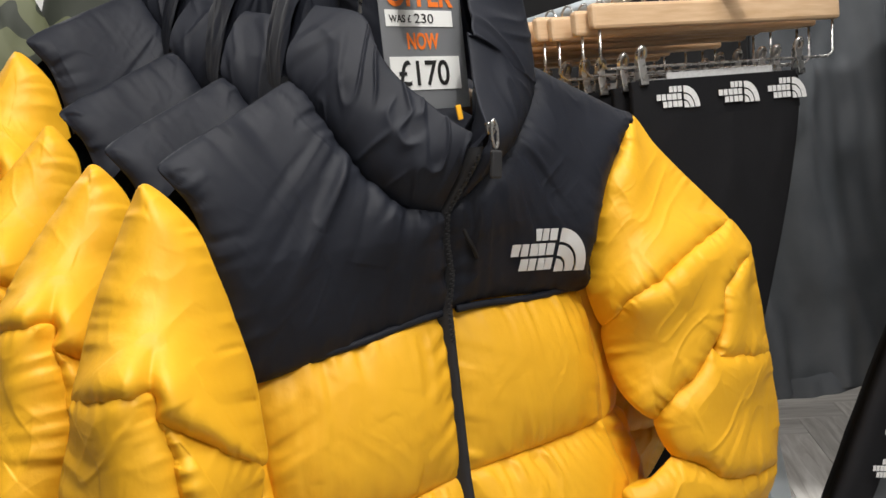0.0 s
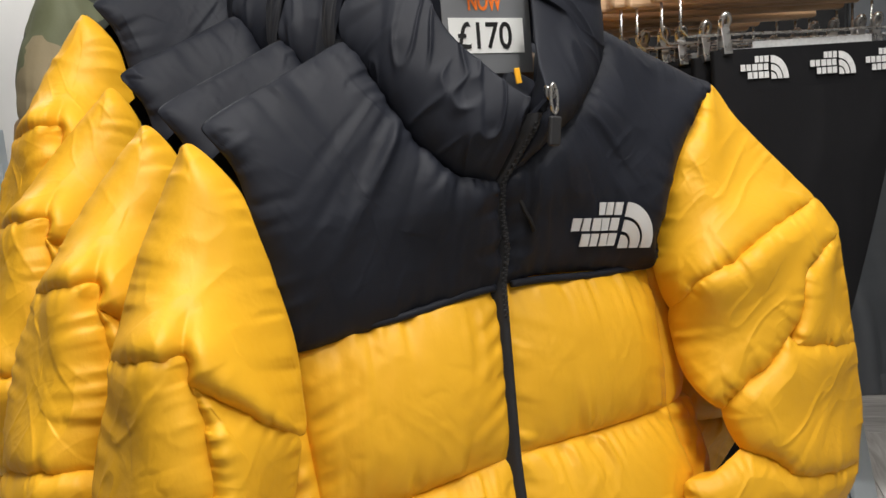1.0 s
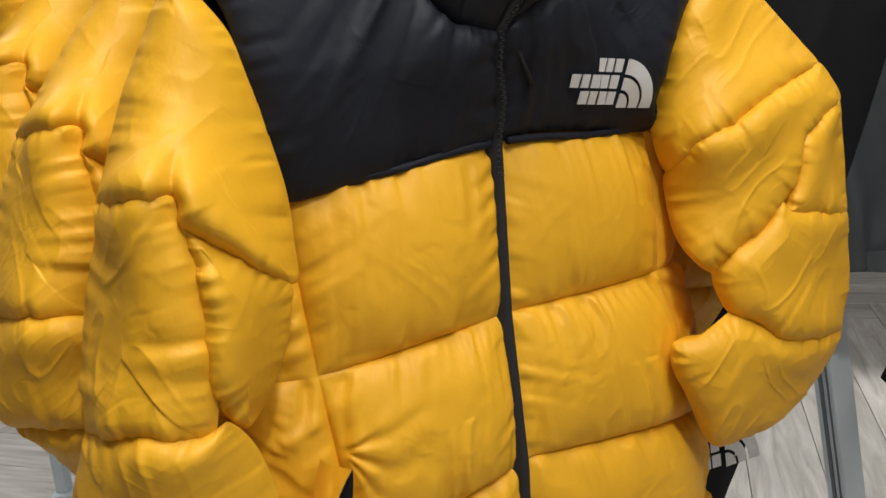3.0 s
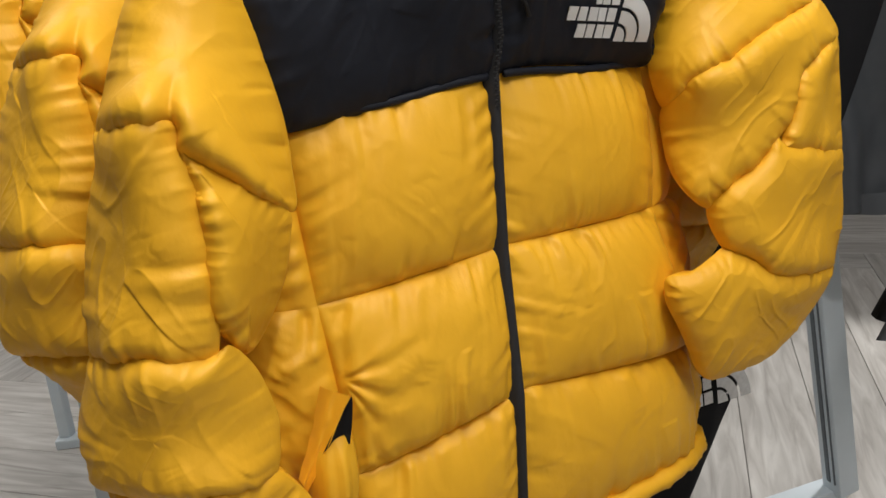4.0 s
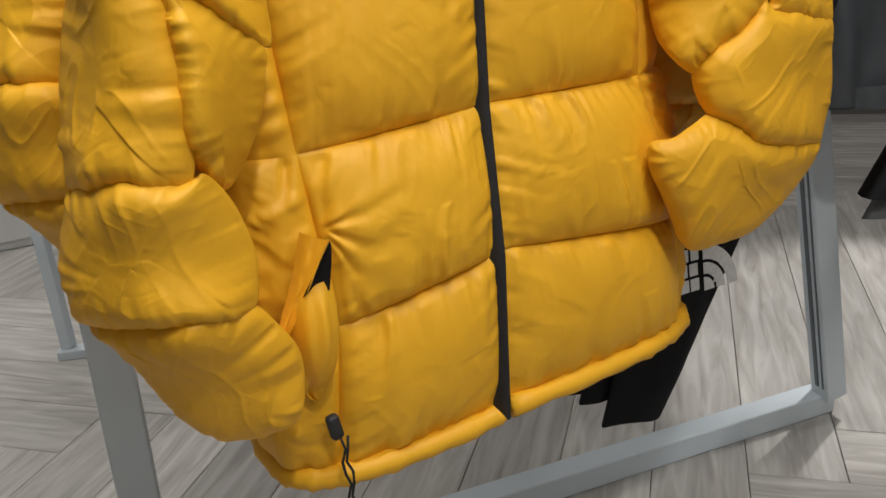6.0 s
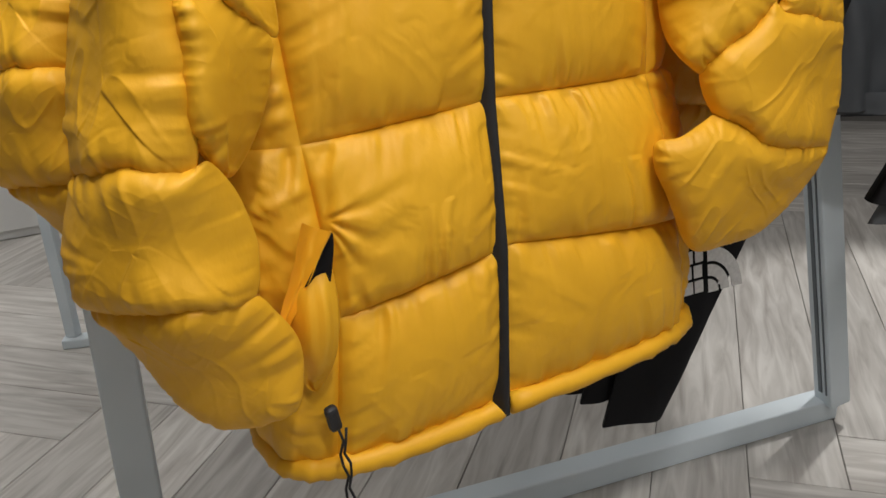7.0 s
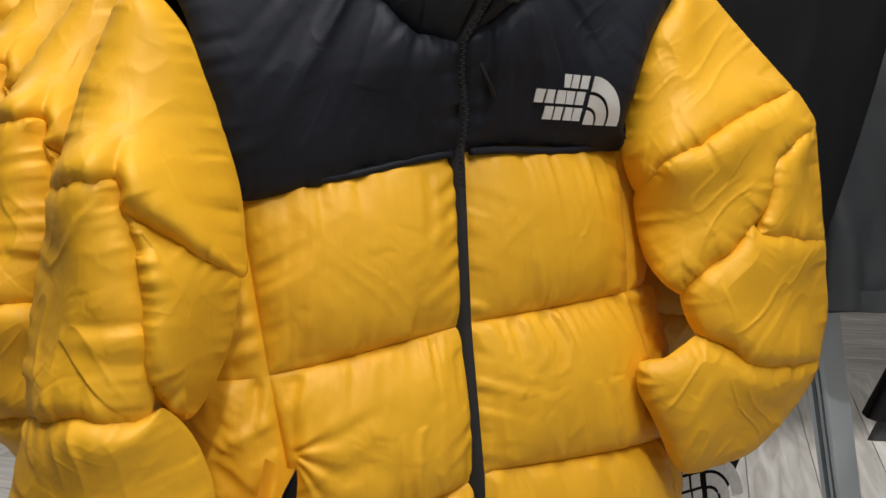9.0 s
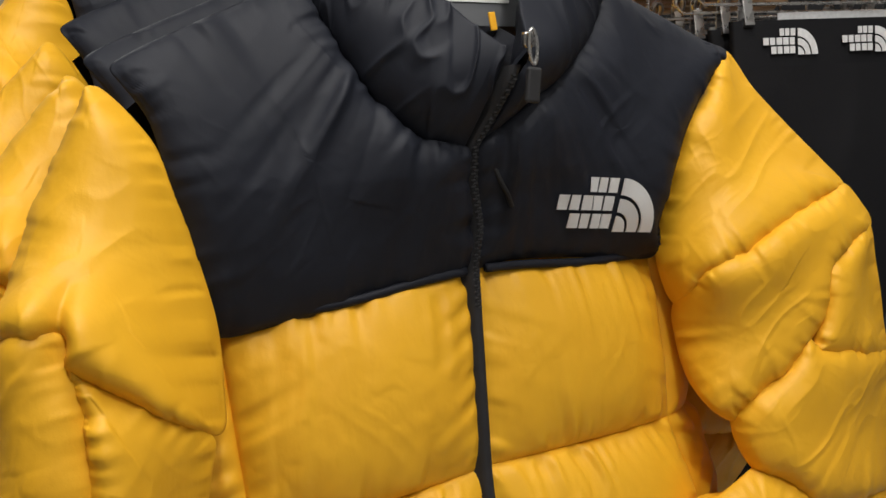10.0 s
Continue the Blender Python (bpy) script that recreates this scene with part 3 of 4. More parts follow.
    rb = np.linspace(1, 0, 14)[1:, None] + 0.003
    P = np.concatenate([dome(rb, False)[::-1], dome(r, True)], 0)
    return grid_mesh(name, P, True, flip=turn)


def splayed(pts, k, lift):
    """The same piece on an arm that hangs further out and is drawn up."""
    return [(x - k * float(lerp(z, [(1.29, 0.0), (1.12, 0.17), (0.98, 0.20), (0.72, 0.12)])), y + 0.02 * k, z + lift * max(1.29 - z, 0)) for x, y, z in pts]


def add_sleeves(J, seed, splay=0.0, lift=0.0):
    left = [(UPPER_ARM_L, 0.042, 0.0013), (ELBOW_L, 0.030, 0.0021), (GUSSET_L, 0.028, 0.0012), (FOREARM_L, 0.040, 0.0022), (CUFF_L, 0.030, 0.0022)]
    right = [(UPPER_ARM_R, 0.026, 0.0016), (GUSSET_R, 0.030, 0.0015), (OUTER_ARM_R, 0.020, 0.0014), (ELBOW_R, 0.031, 0.0020), (FOREARM_R, 0.030, 0.0024)]
    for pieces, k, up in ((left, splay, lift), (right, 0.0, 0.0)):
        sl = None
        for i, (rim, puff, crumple) in enumerate(pieces):
            rim = splayed(rim, k, up)
            creases = [((rim[10]), (rim[10][0] + 0.006, rim[10][1], rim[10][2] + 0.05), 0.022, 0.009)] if rim[0][0] < 0 and i == 0 else ()
            mesh = sewn_piece("sleeve_baffle" if sl else "sleeve", rim, puff, seed + 2.3 * i + (31 if rim[0][0] > 0 else 0), crumple=crumple, behind=0.06, creases=creases, spread=0.004, facing=(-0.5, -0.84, 0.15) if rim[0][0] < 0 else (-0.75, -0.65, 0.1))
            ob = part("sleeve_baffle" if sl else "sleeve", mesh, YELLOW, sl or J)
            sl = sl or ob
        core = [tuple(np.mean(splayed(rim, k, up), 0) + np.array([0.012, 0.03, 0])) for rim, puff, crumple in pieces]
        core = core[:2] + core[3:]
        part("sleeve_lining", tube_mesh("sleeve_lining", core, [0.02, 0.03, 0.03, 0.02], 14), YELLOW, sl)


def yoke_fan(P, side, seed):
    """Long soft folds that fall from the collar seam over the chest."""
    dx, dz = np.abs(P[..., 0]) - 0.02, 1.42 - P[..., 2]
    ang, rr = np.arctan2(dx, dz), np.hypot(dx, dz)
    fade = np.clip((rr - 0.12) / 0.04, 0, 1) * np.clip((0.31 - rr) / 0.16, 0, 1) * np.clip((0.9 - ang) / 0.3, 0, 1)
    return 0.0062 * fade * (noise2(ang * 12, rr * 5, seed + 31 + side) + 0.5 * noise2(ang * 26, rr * 6, seed + 33 + side))


def front_x(Z, u, side, edge):
    start = lerp(Z, ZIP_X) + side * 0.0008
    return start + (side * lerp(Z, edge) - start) * u


def build_jacket(m, seed, label):
    J = empty("puffer_jacket", m, label, "jacket", "yellow jackets on the arm")
    # front baffles, two columns of three, and the shaped side panels
    for side in (-1, 1):
        edge = EDGE_L if side < 0 else EDGE_R
        for k in range(3):
            top, low = SEAMS[k], SEAMS[k + 1]
            nu, nv = 110, 84
            u, v = np.meshgrid(np.linspace(0, 1, nu), np.linspace(0, 1, nv))
            z0 = np.full_like(u, top[1])
            for _ in range(3):
                X = front_x(z0, u, side, edge)
                zt, zl = seam_z(X, *top), seam_z(X, *low)
                z0 = zl + (zt - zl) * v
            X = front_x(z0, u, side, edge)
            P = np.stack([X, torso_front(X, z0), z0], -1)
            P = puffed(P, 0.024, seed + 3 * k + (20 if side > 0 else 0), 0.0048, 0.0016, flip=side < 0, star=(-0.198, 0.886) if side < 0 and k == 1 else None)
            part("front_baffle", grid_mesh("front_baffle", P, flip=side < 0), YELLOW, J)
        # side panels
        for k in range(3):
            zt = 1.125 if k == 0 else (SEAMS[k][0] if side < 0 else SEAMS[k][2])
            zl = SEAMS[k + 1][0] if side < 0 else SEAMS[k + 1][2]
            u, v = np.meshgrid(np.linspace(0, 1, 60), np.linspace(0, 1, 56))
            Z = zl + (zt - zl) * v
            w = half_width(Z, side)
            x0 = np.clip(lerp(Z, edge) / w, 0, 0.985)
            p0 = np.arcsin(x0 ** (3.4 / 2))
            phi = side * (p0 + (math.pi * 0.72 - p0) * u)
            P = torso_ring(phi, Z)
            P = puffed(P, 0.018, seed + 40 + 3 * k + (9 if side > 0 else 0), 0.0058, 0.0068, flip=side < 0)
            part("side_baffle", grid_mesh("side_baffle", P, flip=side < 0), YELLOW, J)
    # back
    for k in range(3):
        zt = 1.125 if k == 0 else SEAMS[k][0]
        zl = SEAMS[k + 1][0]
        u, v = np.meshgrid(np.linspace(0, 1, 60), np.linspace(0, 1, 30))
        P = torso_ring(math.pi * (0.72 + 0.56 * u), zl + (zt - zl) * v)
        P = puffed(P, 0.02, seed + 60 + k)
        part("back_baffle", grid_mesh("back_baffle", P), YELLOW, J)
    # yoke: front and back halves
    for side in (-1, 1):
        nu, nv = 110, 90
        u, v = np.meshgrid(np.linspace(0, 1, nu), np.linspace(0, 1, nv))
        xb = 0.004 + 0.214 * u
        zb = seam_z(side * xb, *SEAMS[0])
        xt = lerp(u, [(0, 0.005), (0.2, 0.06), (0.42, 0.108), (0.55, 0.135), (1, 0.306 if side > 0 else 0.288)])
        zt = lerp(u, [(0, 1.245), (0.2, 1.268), (0.42, 1.318), (0.55, 1.368), (0.75, 1.352), (0.9, 1.325), (1, 1.303)])
        yt = lerp(u, [(0, -0.028), (0.2, -0.022), (0.42, 0.005), (0.55, 0.03), (0.8, 0.012), (1, -0.008)])
        X = xb + (xt - xb) * v - (0.018 if side < 0 else 0.002) * np.sin(math.pi * v) * u ** 3
        Z = zb + (zt - zb) * v
        mesh = sewn_piece("front_yoke", YOKE_L if side < 0 else YOKE_R, 0.016, seed + 70 + side, 0.0030, 0.0012, 0.008, spread=0.003, roll=0.05)
        co = np.empty(len(mesh.vertices) * 3)
        mesh.vertices.foreach_get("co", co)
        co = co.reshape(-1, 3)
        co[:, 1] -= yoke_fan(co, side, seed) + lerp(co[:, 2], [(1.22, 0.002), (1.135, -0.007)])
        co[:, 2] += lerp(co[:, 2], [(1.20, 0.0), (1.135, -0.006)])
        mesh.vertices.foreach_set("co", co.ravel())
        mesh.update()
        part("front_yoke", mesh, BLACK, J)
        yb2 = torso_ring(np.full_like(u, math.pi), zb)[..., 1] - 0.03 * u
        P = np.stack([side * X * (1 - 0.09 * u), yb2 + (yt + 0.03 - yb2) * v ** 2.2, Z - 0.022 * v], -1)
        P = puffed(P, 0.02, seed + 80 + side, flip=side > 0)
        part("back_yoke", grid_mesh("back_yoke", P, flip=side > 0), BLACK, J)
    # yoke piping: folded edge of the black panel, slightly proud
    for side in (-1, 1):
        pts = []
        for i in range(41):
            x = side * (0.010 + 0.2 * i / 40)
            z = float(seam_z(np.array(x), *SEAMS[0]))
            pts.append((x, float(torso_front(np.array(x), np.array(z))) - 0.0085, z - 0.003 + 0.001 * math.sin(9 * i / 40)))
        part("yoke_binding", tube_mesh("yoke_binding", pts, 0.0040, 8), BLACK, J)
    # hem tubes
    for side in (-1, 1):
        pts = []
        for i in range(61):
            phi = side * math.pi * i / 60
            p = torso_ring(np.array(phi), np.array(0.64))
            x = p[0] if i > 6 else lerp(0.63, ZIP_X) + side * 0.008 + (p[0] - lerp(0.63, ZIP_X) - side * 0.008) * (i / 7) ** 0.5
            z = float(seam_z(np.array(p[0]), *SEAMS[3])) if i < 30 else SEAMS[3][0 if side < 0 else 2]
            pts.append((float(x), float(p[1]) - 0.008 * math.cos(phi), z - 0.006))
        rr = [0.0125 + 0.0012 * math.sin(i * 2.3) + 0.0008 * math.sin(i * 5.1) for i in range(61)]
        part("hem_band", tube_mesh("hem_band", pts, rr, 12), YELLOW, J)
    # zip: tape, teeth, slider and pull
    zs = np.linspace(0.632, 1.30, 120)

    def zip_at(z):
        y = float(lerp(z, [(1.33, -0.085), (1.314, -0.080), (1.287, -0.074), (1.265, -0.058), (1.24, -0.043), (1.211, -0.033), (1.175, -0.025), (1.142, -0.017), (0.97, -0.032), (0.82, -0.058), (0.63, -0.066)]))
        x = float(lerp(z, ZIP_X))
        return x, y
    P = np.array([[(zip_at(z)[0] + dx, zip_at(z)[1] + 0.004 + dy, z) for dx, dy in ((-0.012, 0.012), (-0.0055, 0.003), (-0.0035, -0.002), (0.0, -0.003), (0.0035, -0.002), (0.0055, 0.003), (0.012, 0.012))] for z in zs])
    part("zip_tape", grid_mesh("zip_tape", P), ZIP_TAPE, J)
    bm = bmesh.new()
    z = 1.292
    i = 0
    while z > 1.105:
        x, y = zip_at(z)
        box(bm, (0.0036, 0.0018, 0.0014), Matrix.Translation((x + (0.0011 if i % 2 else -0.0011), y + 0.0012, z)))
        z -= 0.0026
        i += 1
    part("zip_teeth", bm, ZIP_TEETH, J)
    # collar: the stuffed front, folded over inside, then the back
    nu, nv = 170, 90
    u, v = np.meshgrid(np.linspace(0, 1, nu), np.linspace(0, 1, nv))
    for side, (base, top) in ((-1, COLLAR_L), (1, COLLAR_R)):
        at = np.linspace(0, len(base) - 1, nu)
        lo, hi = catmull(base, at)[None], catmull(top, at)[None]
        outer, inner = np.clip(v / 0.62, 0, 1)[..., None], np.clip((v - 0.62) / 0.38, 0, 1)[..., None]
        P = lo + (hi - lo) * (outer - 0.8 * inner)
        out = P - np.array([0.0, 0.075, 0.0]) * [1, 1, 0] - P * [0, 0, 1]
        out /= np.maximum(np.linalg.norm(out, axis=-1, keepdims=True), 1e-6)
        long, tall = u * 0.24, v * 0.15
        bulge = (0.017 if side < 0 else 0.022) * np.sin(math.pi * np.clip(v / 0.62, 0, 1) ** 0.8) ** 0.75 * (0.3 + 0.7 * np.clip(u / 0.08, 0, 1) ** 0.6) - 0.020 * np.sin(math.pi * inner[..., 0] * 0.5)
        folded = 0.0042 * crisp(long, tall, seed + 90 + side) + 0.004 * noise2(long / 0.05, tall / 0.06, seed + 94) + 0.0035 * np.exp(-v / 0.10) * noise2(long / 0.008, tall / 0.1, seed + 95)
        P = P + out * (bulge + folded * np.sin(math.pi * np.clip(v, 0, 1)) ** 0.5)[..., None]
        part("collar", grid_mesh("collar", P, flip=side < 0), BLACK, J)
    u, v = np.meshgrid(np.linspace(0.42, 1, 110), np.linspace(0, 1, 60))
    for side in (-1, 1):
        bx = lerp(u, [(0, 0.004), (0.12, 0.062), (0.25, 0.112), (0.36, 0.15), (0.6, 0.135), (0.8, 0.08), (1, 0.0)])
        by = lerp(u, [(0, -0.030), (0.12, -0.024), (0.25, 0.005), (0.36, 0.05), (0.6, 0.105), (0.8, 0.13), (1, 0.14)])
        bz = lerp(u, [(0, 1.243), (0.12, 1.262), (0.25, 1.306), (0.36, 1.362), (0.6, 1.39), (0.8, 1.40), (1, 1.40)])
        tx = lerp(u, [(0, 0.004), (0.12, 0.045), (0.25, 0.075), (0.4, 0.098), (0.6, 0.095), (0.8, 0.06), (1, 0.0)])
        tx = tx + (0.02 * side) * (1 - u) ** 2
        ty = lerp(u, [(0, -0.058), (0.12, -0.045), (0.25, -0.01), (0.4, 0.045), (0.6, 0.095), (0.8, 0.12), (1, 0.13)])
        tz = lerp(u, [(0, 1.328), (0.08, 1.334), (0.16, 1.350), (0.25, 1.388), (0.33, 1.438), (0.42, 1.485), (0.55, 1.505), (1, 1.515)])
        if side < 0:
            bx = bx * lerp(u, [(0, 1), (0.3, 0.80), (1, 0.85)])
            tx = tx * lerp(u, [(0, 1), (0.3, 0.85), (1, 0.9)])
        for arr in (bx, by, bz, tx, ty, tz):
            for _ in range(6):
                arr[:, 1:-1] = (arr[:, :-2] + 2 * arr[:, 1:-1] + arr[:, 2:]) / 4
        outer = np.clip(v / 0.5, 0, 1)
        inner = np.clip((v - 0.5) / 0.5, 0, 1)
        up = outer - inner * 0.85
        X, Y, Z = bx + (tx - bx) * up, by + (ty - by) * up, bz + (tz - bz) * up
        P = np.stack([side * X, Y, Z], -1)
        cx = np.stack([np.zeros_like(X), np.full_like(X, 0.055), Z], -1)
        out = P - cx
        out /= np.maximum(np.linalg.norm(out, axis=-1, keepdims=True), 1e-6)
        thick = 0.010 * np.sin(math.pi * np.clip(up, 0, 1) * 0.92 + 0.12) ** 0.7 * np.where(v < 0.5, 1, -0.15) * (0.35 + 0.65 * np.clip(u / 0.07, 0, 1) ** 0.5)
        wr = 0.003 * noise2(u * 26, up * 1.5, seed + 90 + side) + 0.0065 * crinkle(u * 0.4, up * 0.09, seed + 92 + side)
        P = P + out * (thick + wr * np.sin(math.pi * np.clip(v, 0, 1)))[..., None]
        part("collar_back", grid_mesh("collar_back", P, flip=side < 0), BLACK, J)
    return J


PSI = 36.7
RACK = Vector((-0.0165, 0.850, 0.0))
AXIS = Vector((-math.sin(radians(PSI)), math.cos(radians(PSI)), 0))


# ---- drawing flat marks -------------------------------------------------------
def flat_poly(bm, pts):
    bm.faces.new([bm.verts.new((x, 0, z)) for x, z in pts])


def flat_rect(bm, x0, z0, x1, z1, nx=3, nz=2):
    vs = [[bm.verts.new((x0 + (x1 - x0) * i / nx, 0, z0 + (z1 - z0) * j / nz)) for i in range(nx + 1)] for j in range(nz + 1)]
    for j in range(nz):
        for i in range(nx):
            bm.faces.new((vs[j][i], vs[j][i + 1], vs[j + 1][i + 1], vs[j + 1][i]))


def emblem(w=0.105, h=0.047):
    """Plain emblem: three rows of small bars beside a striped quarter dome; lower right corner at the origin, facing -Y. Pieces as (name, bmesh)."""
    pieces = []
    dome = 0.36 * w
    for k, (length, count) in enumerate([(0.30, 3), (0.60, 5), (0.46, 4)]):
        z1 = h * (1 - k / 3)
        z0 = z1 - h * 0.27
        x1 = -dome - 0.03 * w
        x0 = x1 - length * w * 0.98
        step = (x1 - x0) / count
        for i in range(count):
            bm = bmesh.new()
            flat_rect(bm, x0 + i * step, z0, x0 + (i + (0.80, 0.74, 0.84)[i % 3]) * step, z1, 4, 4)
            pieces.append(("bar", bm))
    for r0, r1 in ((0.0, 0.30), (0.37, 0.62), (0.69, 1.0)):
        bm = bmesh.new()
        n = 12
        for i in range(n):
            t0, t1 = math.pi / 2 * i / n, math.pi / 2 * (i + 1) / n
            q = [(-dome + dome * r * math.cos(t), h * r * math.sin(t)) for r, t in ((r0, t0), (r1, t0), (r1, t1), (r0, t1))]
            if r0 == 0:
                q = q[1:3] + [(-dome, 0)]
            flat_poly(bm, q)
        pieces.append(("dome_stripe", bm))
    return pieces


def put_emblem(name, w, h, m, mat, parent, label="", on=None, depth=0.0006):
    """The outer stripe carries the other pieces."""
    top = None
    for kind, bm in reversed(emblem(w, h)):
        move(bm, m)
        if on:
            drape(bm, on, 0.0022)
        ob = part(name if top is None else kind, thicken(bm, depth), mat, top or parent, label if top is None else "")
        top = top or ob
    return top


def drape(bm, target, offset):
    """Lays a flat piece on a surface, seen from the front (-Y), in the thing's own space."""
    from mathutils.bvhtree import BVHTree
    src = bmesh.new()
    src.from_mesh(target.data)
    tree = BVHTree.FromBMesh(src)
    for v in bm.verts:
        hit = tree.ray_cast(Vector((v.co.x, -0.6, v.co.z)), Vector((0, 1, 0)))
        if hit[0]:
            v.co.y = hit[0].y - offset
    src.free()
    return bm


def move(bm, m):
    bmesh.ops.transform(bm, matrix=m, verts=bm.verts)
    return bm


def thicken(bm, depth):
    bmesh.ops.remove_doubles(bm, verts=bm.verts, dist=1e-6)
    r = bmesh.ops.extrude_face_region(bm, geom=list(bm.faces))
    vs = [e for e in r["geom"] if isinstance(e, bmesh.types.BMVert)]
    bmesh.ops.translate(bm, vec=(0, -depth, 0), verts=vs)
    bmesh.ops.recalc_face_normals(bm, faces=bm.faces)
    return bm


def lettering(name, words, height, mat, parent, at, width=None, bold=0.0):
    """Words in the built-in font, as a thin mesh facing -Y, lower left corner at a place."""
    cu = bpy.data.curves.new(name, "FONT")
    cu.body, cu.size, cu.extrude, cu.offset = words, 1.0, 0.002, bold
    tmp = bpy.data.objects.new(name, cu)
    scene.collection.objects.link(tmp)
    bpy.context.view_layer.update()
    mesh = bpy.data.meshes.new_from_object(tmp)
    bpy.data.objects.remove(tmp)
    co = np.array([v.co[:] for v in mesh.vertices])
    lo, hi = co.min(0), co.max(0)
    sy = height / (hi[1] - lo[1])
    sx = width / (hi[0] - lo[0]) if width else sy
    for v in mesh.vertices:
        x, y, z = v.co
        v.co = ((x - lo[0]) * sx, -z * 0.1 - 0.0003, (y - lo[1]) * sy)
    ob = part(name, mesh, mat, parent)
    ob.location = at
    return ob


# ---- the jackets on their arm -------------------------------------------------
def finish_jacket(J, seed, front):
    """Emblem, slider, pull, pocket and cords."""
    yokes = [o for o in J.children if o.name.startswith("front_yoke")]
    right = max(yokes, key=lambda o: o.data.vertices[len(o.data.vertices) // 2].co.x)
    put_emblem("emblem", 0.107, 0.048, Matrix.Translation((0.176, 0, 1.153)) @ pose(0, 0, 0, 0, 6, 0), THREAD, J, "white embroidered emblem of bars and a dome", right, 0.0012)
    # slider and pull
    x, y, z = 0.010, -0.092, 1.316
    bm = box(bmesh.new(), (0.009, 0.006, 0.012), pose(x, y, z), 0.002)
    sl = part("zip_slider", bm, METAL, J)
    loop = [(x + 0.0035 * math.cos(t), y - 0.006, z - 0.006 + 0.013 * math.sin(t)) for t in np.linspace(0, math.tau, 16, endpoint=False)]
    part("pull_ring", tube_mesh("pull_ring", loop, 0.0016, 6, True), METAL, sl)
    bm = box(bmesh.new(), (0.0125, 0.005, 0.026), pose(x - 0.002, y - 0.006, z - 0.034, 4, 6, 0), 0.002)
    part("pull_tab", bm, RUBBER, sl)
    cord = [(x - 0.002 + 0.004 * math.sin(k), y + 0.006 + 0.004 * k, z - 0.038 - 0.011 * k) for k in range(9)]
    cord = [(a + (0.012 if k > 4 else 0) * (k - 4) / 4, max(b, -0.05), c) for k, (a, b, c) in enumerate(cord)]
    part("pull_cord", tube_mesh("pull_cord", [(a, -0.044 + 0.001 * k, c) for k, (a, b, c) in enumerate(cord)], 0.0022, 6), ZIP_TAPE, J)
    bm = box(bmesh.new(), (0.006, 0.002, 0.014), pose(x - 0.012, y + 0.028, z + 0.018, 0, -8, 0), 0.0008)
    part("lining_tab", bm, ORANGE, J, "orange lining tab at the collar")
    # hand pocket: folded welt, dark mouth, puffed lower lip
    u, v = np.meshgrid(np.linspace(0, 1, 16), np.linspace(0, 1, 30))
    ax, az, bx, bz = -0.226, 0.895, -0.208, 0.890
    cx, cz, dx, dz = -0.256, 0.812, -0.252, 0.797
    X = (ax + (bx - ax) * u) * (1 - v) + (cx + (dx - cx) * u) * v + 0.002 * np.sin(math.pi * v) * (1 - u)
    Z = (az + (bz - az) * u) * (1 - v) + (cz + (dz - cz) * u) * v
    Y = -0.042 - (0.032 - 0.024 * v) * u ** 0.8 - 0.003 * np.sin(math.pi * np.clip(u / 0.5, 0, 1)) + 0.012 * np.clip((u - 0.86) / 0.14, 0, 1) ** 2 + 0.0022 * noise2(u * 4 + v, v * 7, seed)
    P = np.stack([X, Y, Z], -1)
    part("pocket_welt", grid_mesh("pocket_welt", P, flip=True), ORANGE, J, "folded orange-yellow pocket welt, coloured brighter as if backlit")
    X = -0.206 - 0.032 * v + 0.026 * u * v ** 0.8
    Z = 0.887 - 0.046 * v
    Y = -0.062 + 0.006 * np.sin(math.pi * u) * v
    part("pocket_mouth", grid_mesh("pocket_mouth", np.stack([X, Y, Z], -1), flip=True), JERSEY, J, "dark open pocket mouth")
    X = -0.232 + 0.048 * (u - 0.5) * np.sin(math.pi * np.clip(v * 0.8 + 0.2, 0, 1)) ** 0.5 + 0.010 * (1 - v)
    Z = 0.848 - 0.122 * v + 0.008 * (u - 0.5) * (1 - v)
    Y = -0.044 - 0.030 * (1 - (2 * u - 1) ** 2) ** 0.7 * np.sin(math.pi * np.clip(v + 0.10, 0, 1)) ** 0.6 + 0.004 * noise2(u * 6, v * 1.8, seed + 4)
    part("pocket_lip", grid_mesh("pocket_lip", np.stack([X, Y, Z], -1), flip=True), YELLOW, J)
    # cord lock and hem cord
    bm = box(bmesh.new(), (0.013, 0.011, 0.030), pose(-0.222, -0.055, 0.697, 10, -12, 0), 0.004)
    lock = part("cord_lock", bm, RUBBER, J)
    for k in range(2):
        pts = [(-0.219 + 0.005 * k + 0.003 * math.sin(2.0 * i + k), -0.060 - 0.001 * i, 0.685 - 0.013 * i) for i in range(7 + k)]
        part("cord", tube_mesh("cord", pts, 0.0015, 5), ZIP_TAPE, lock)


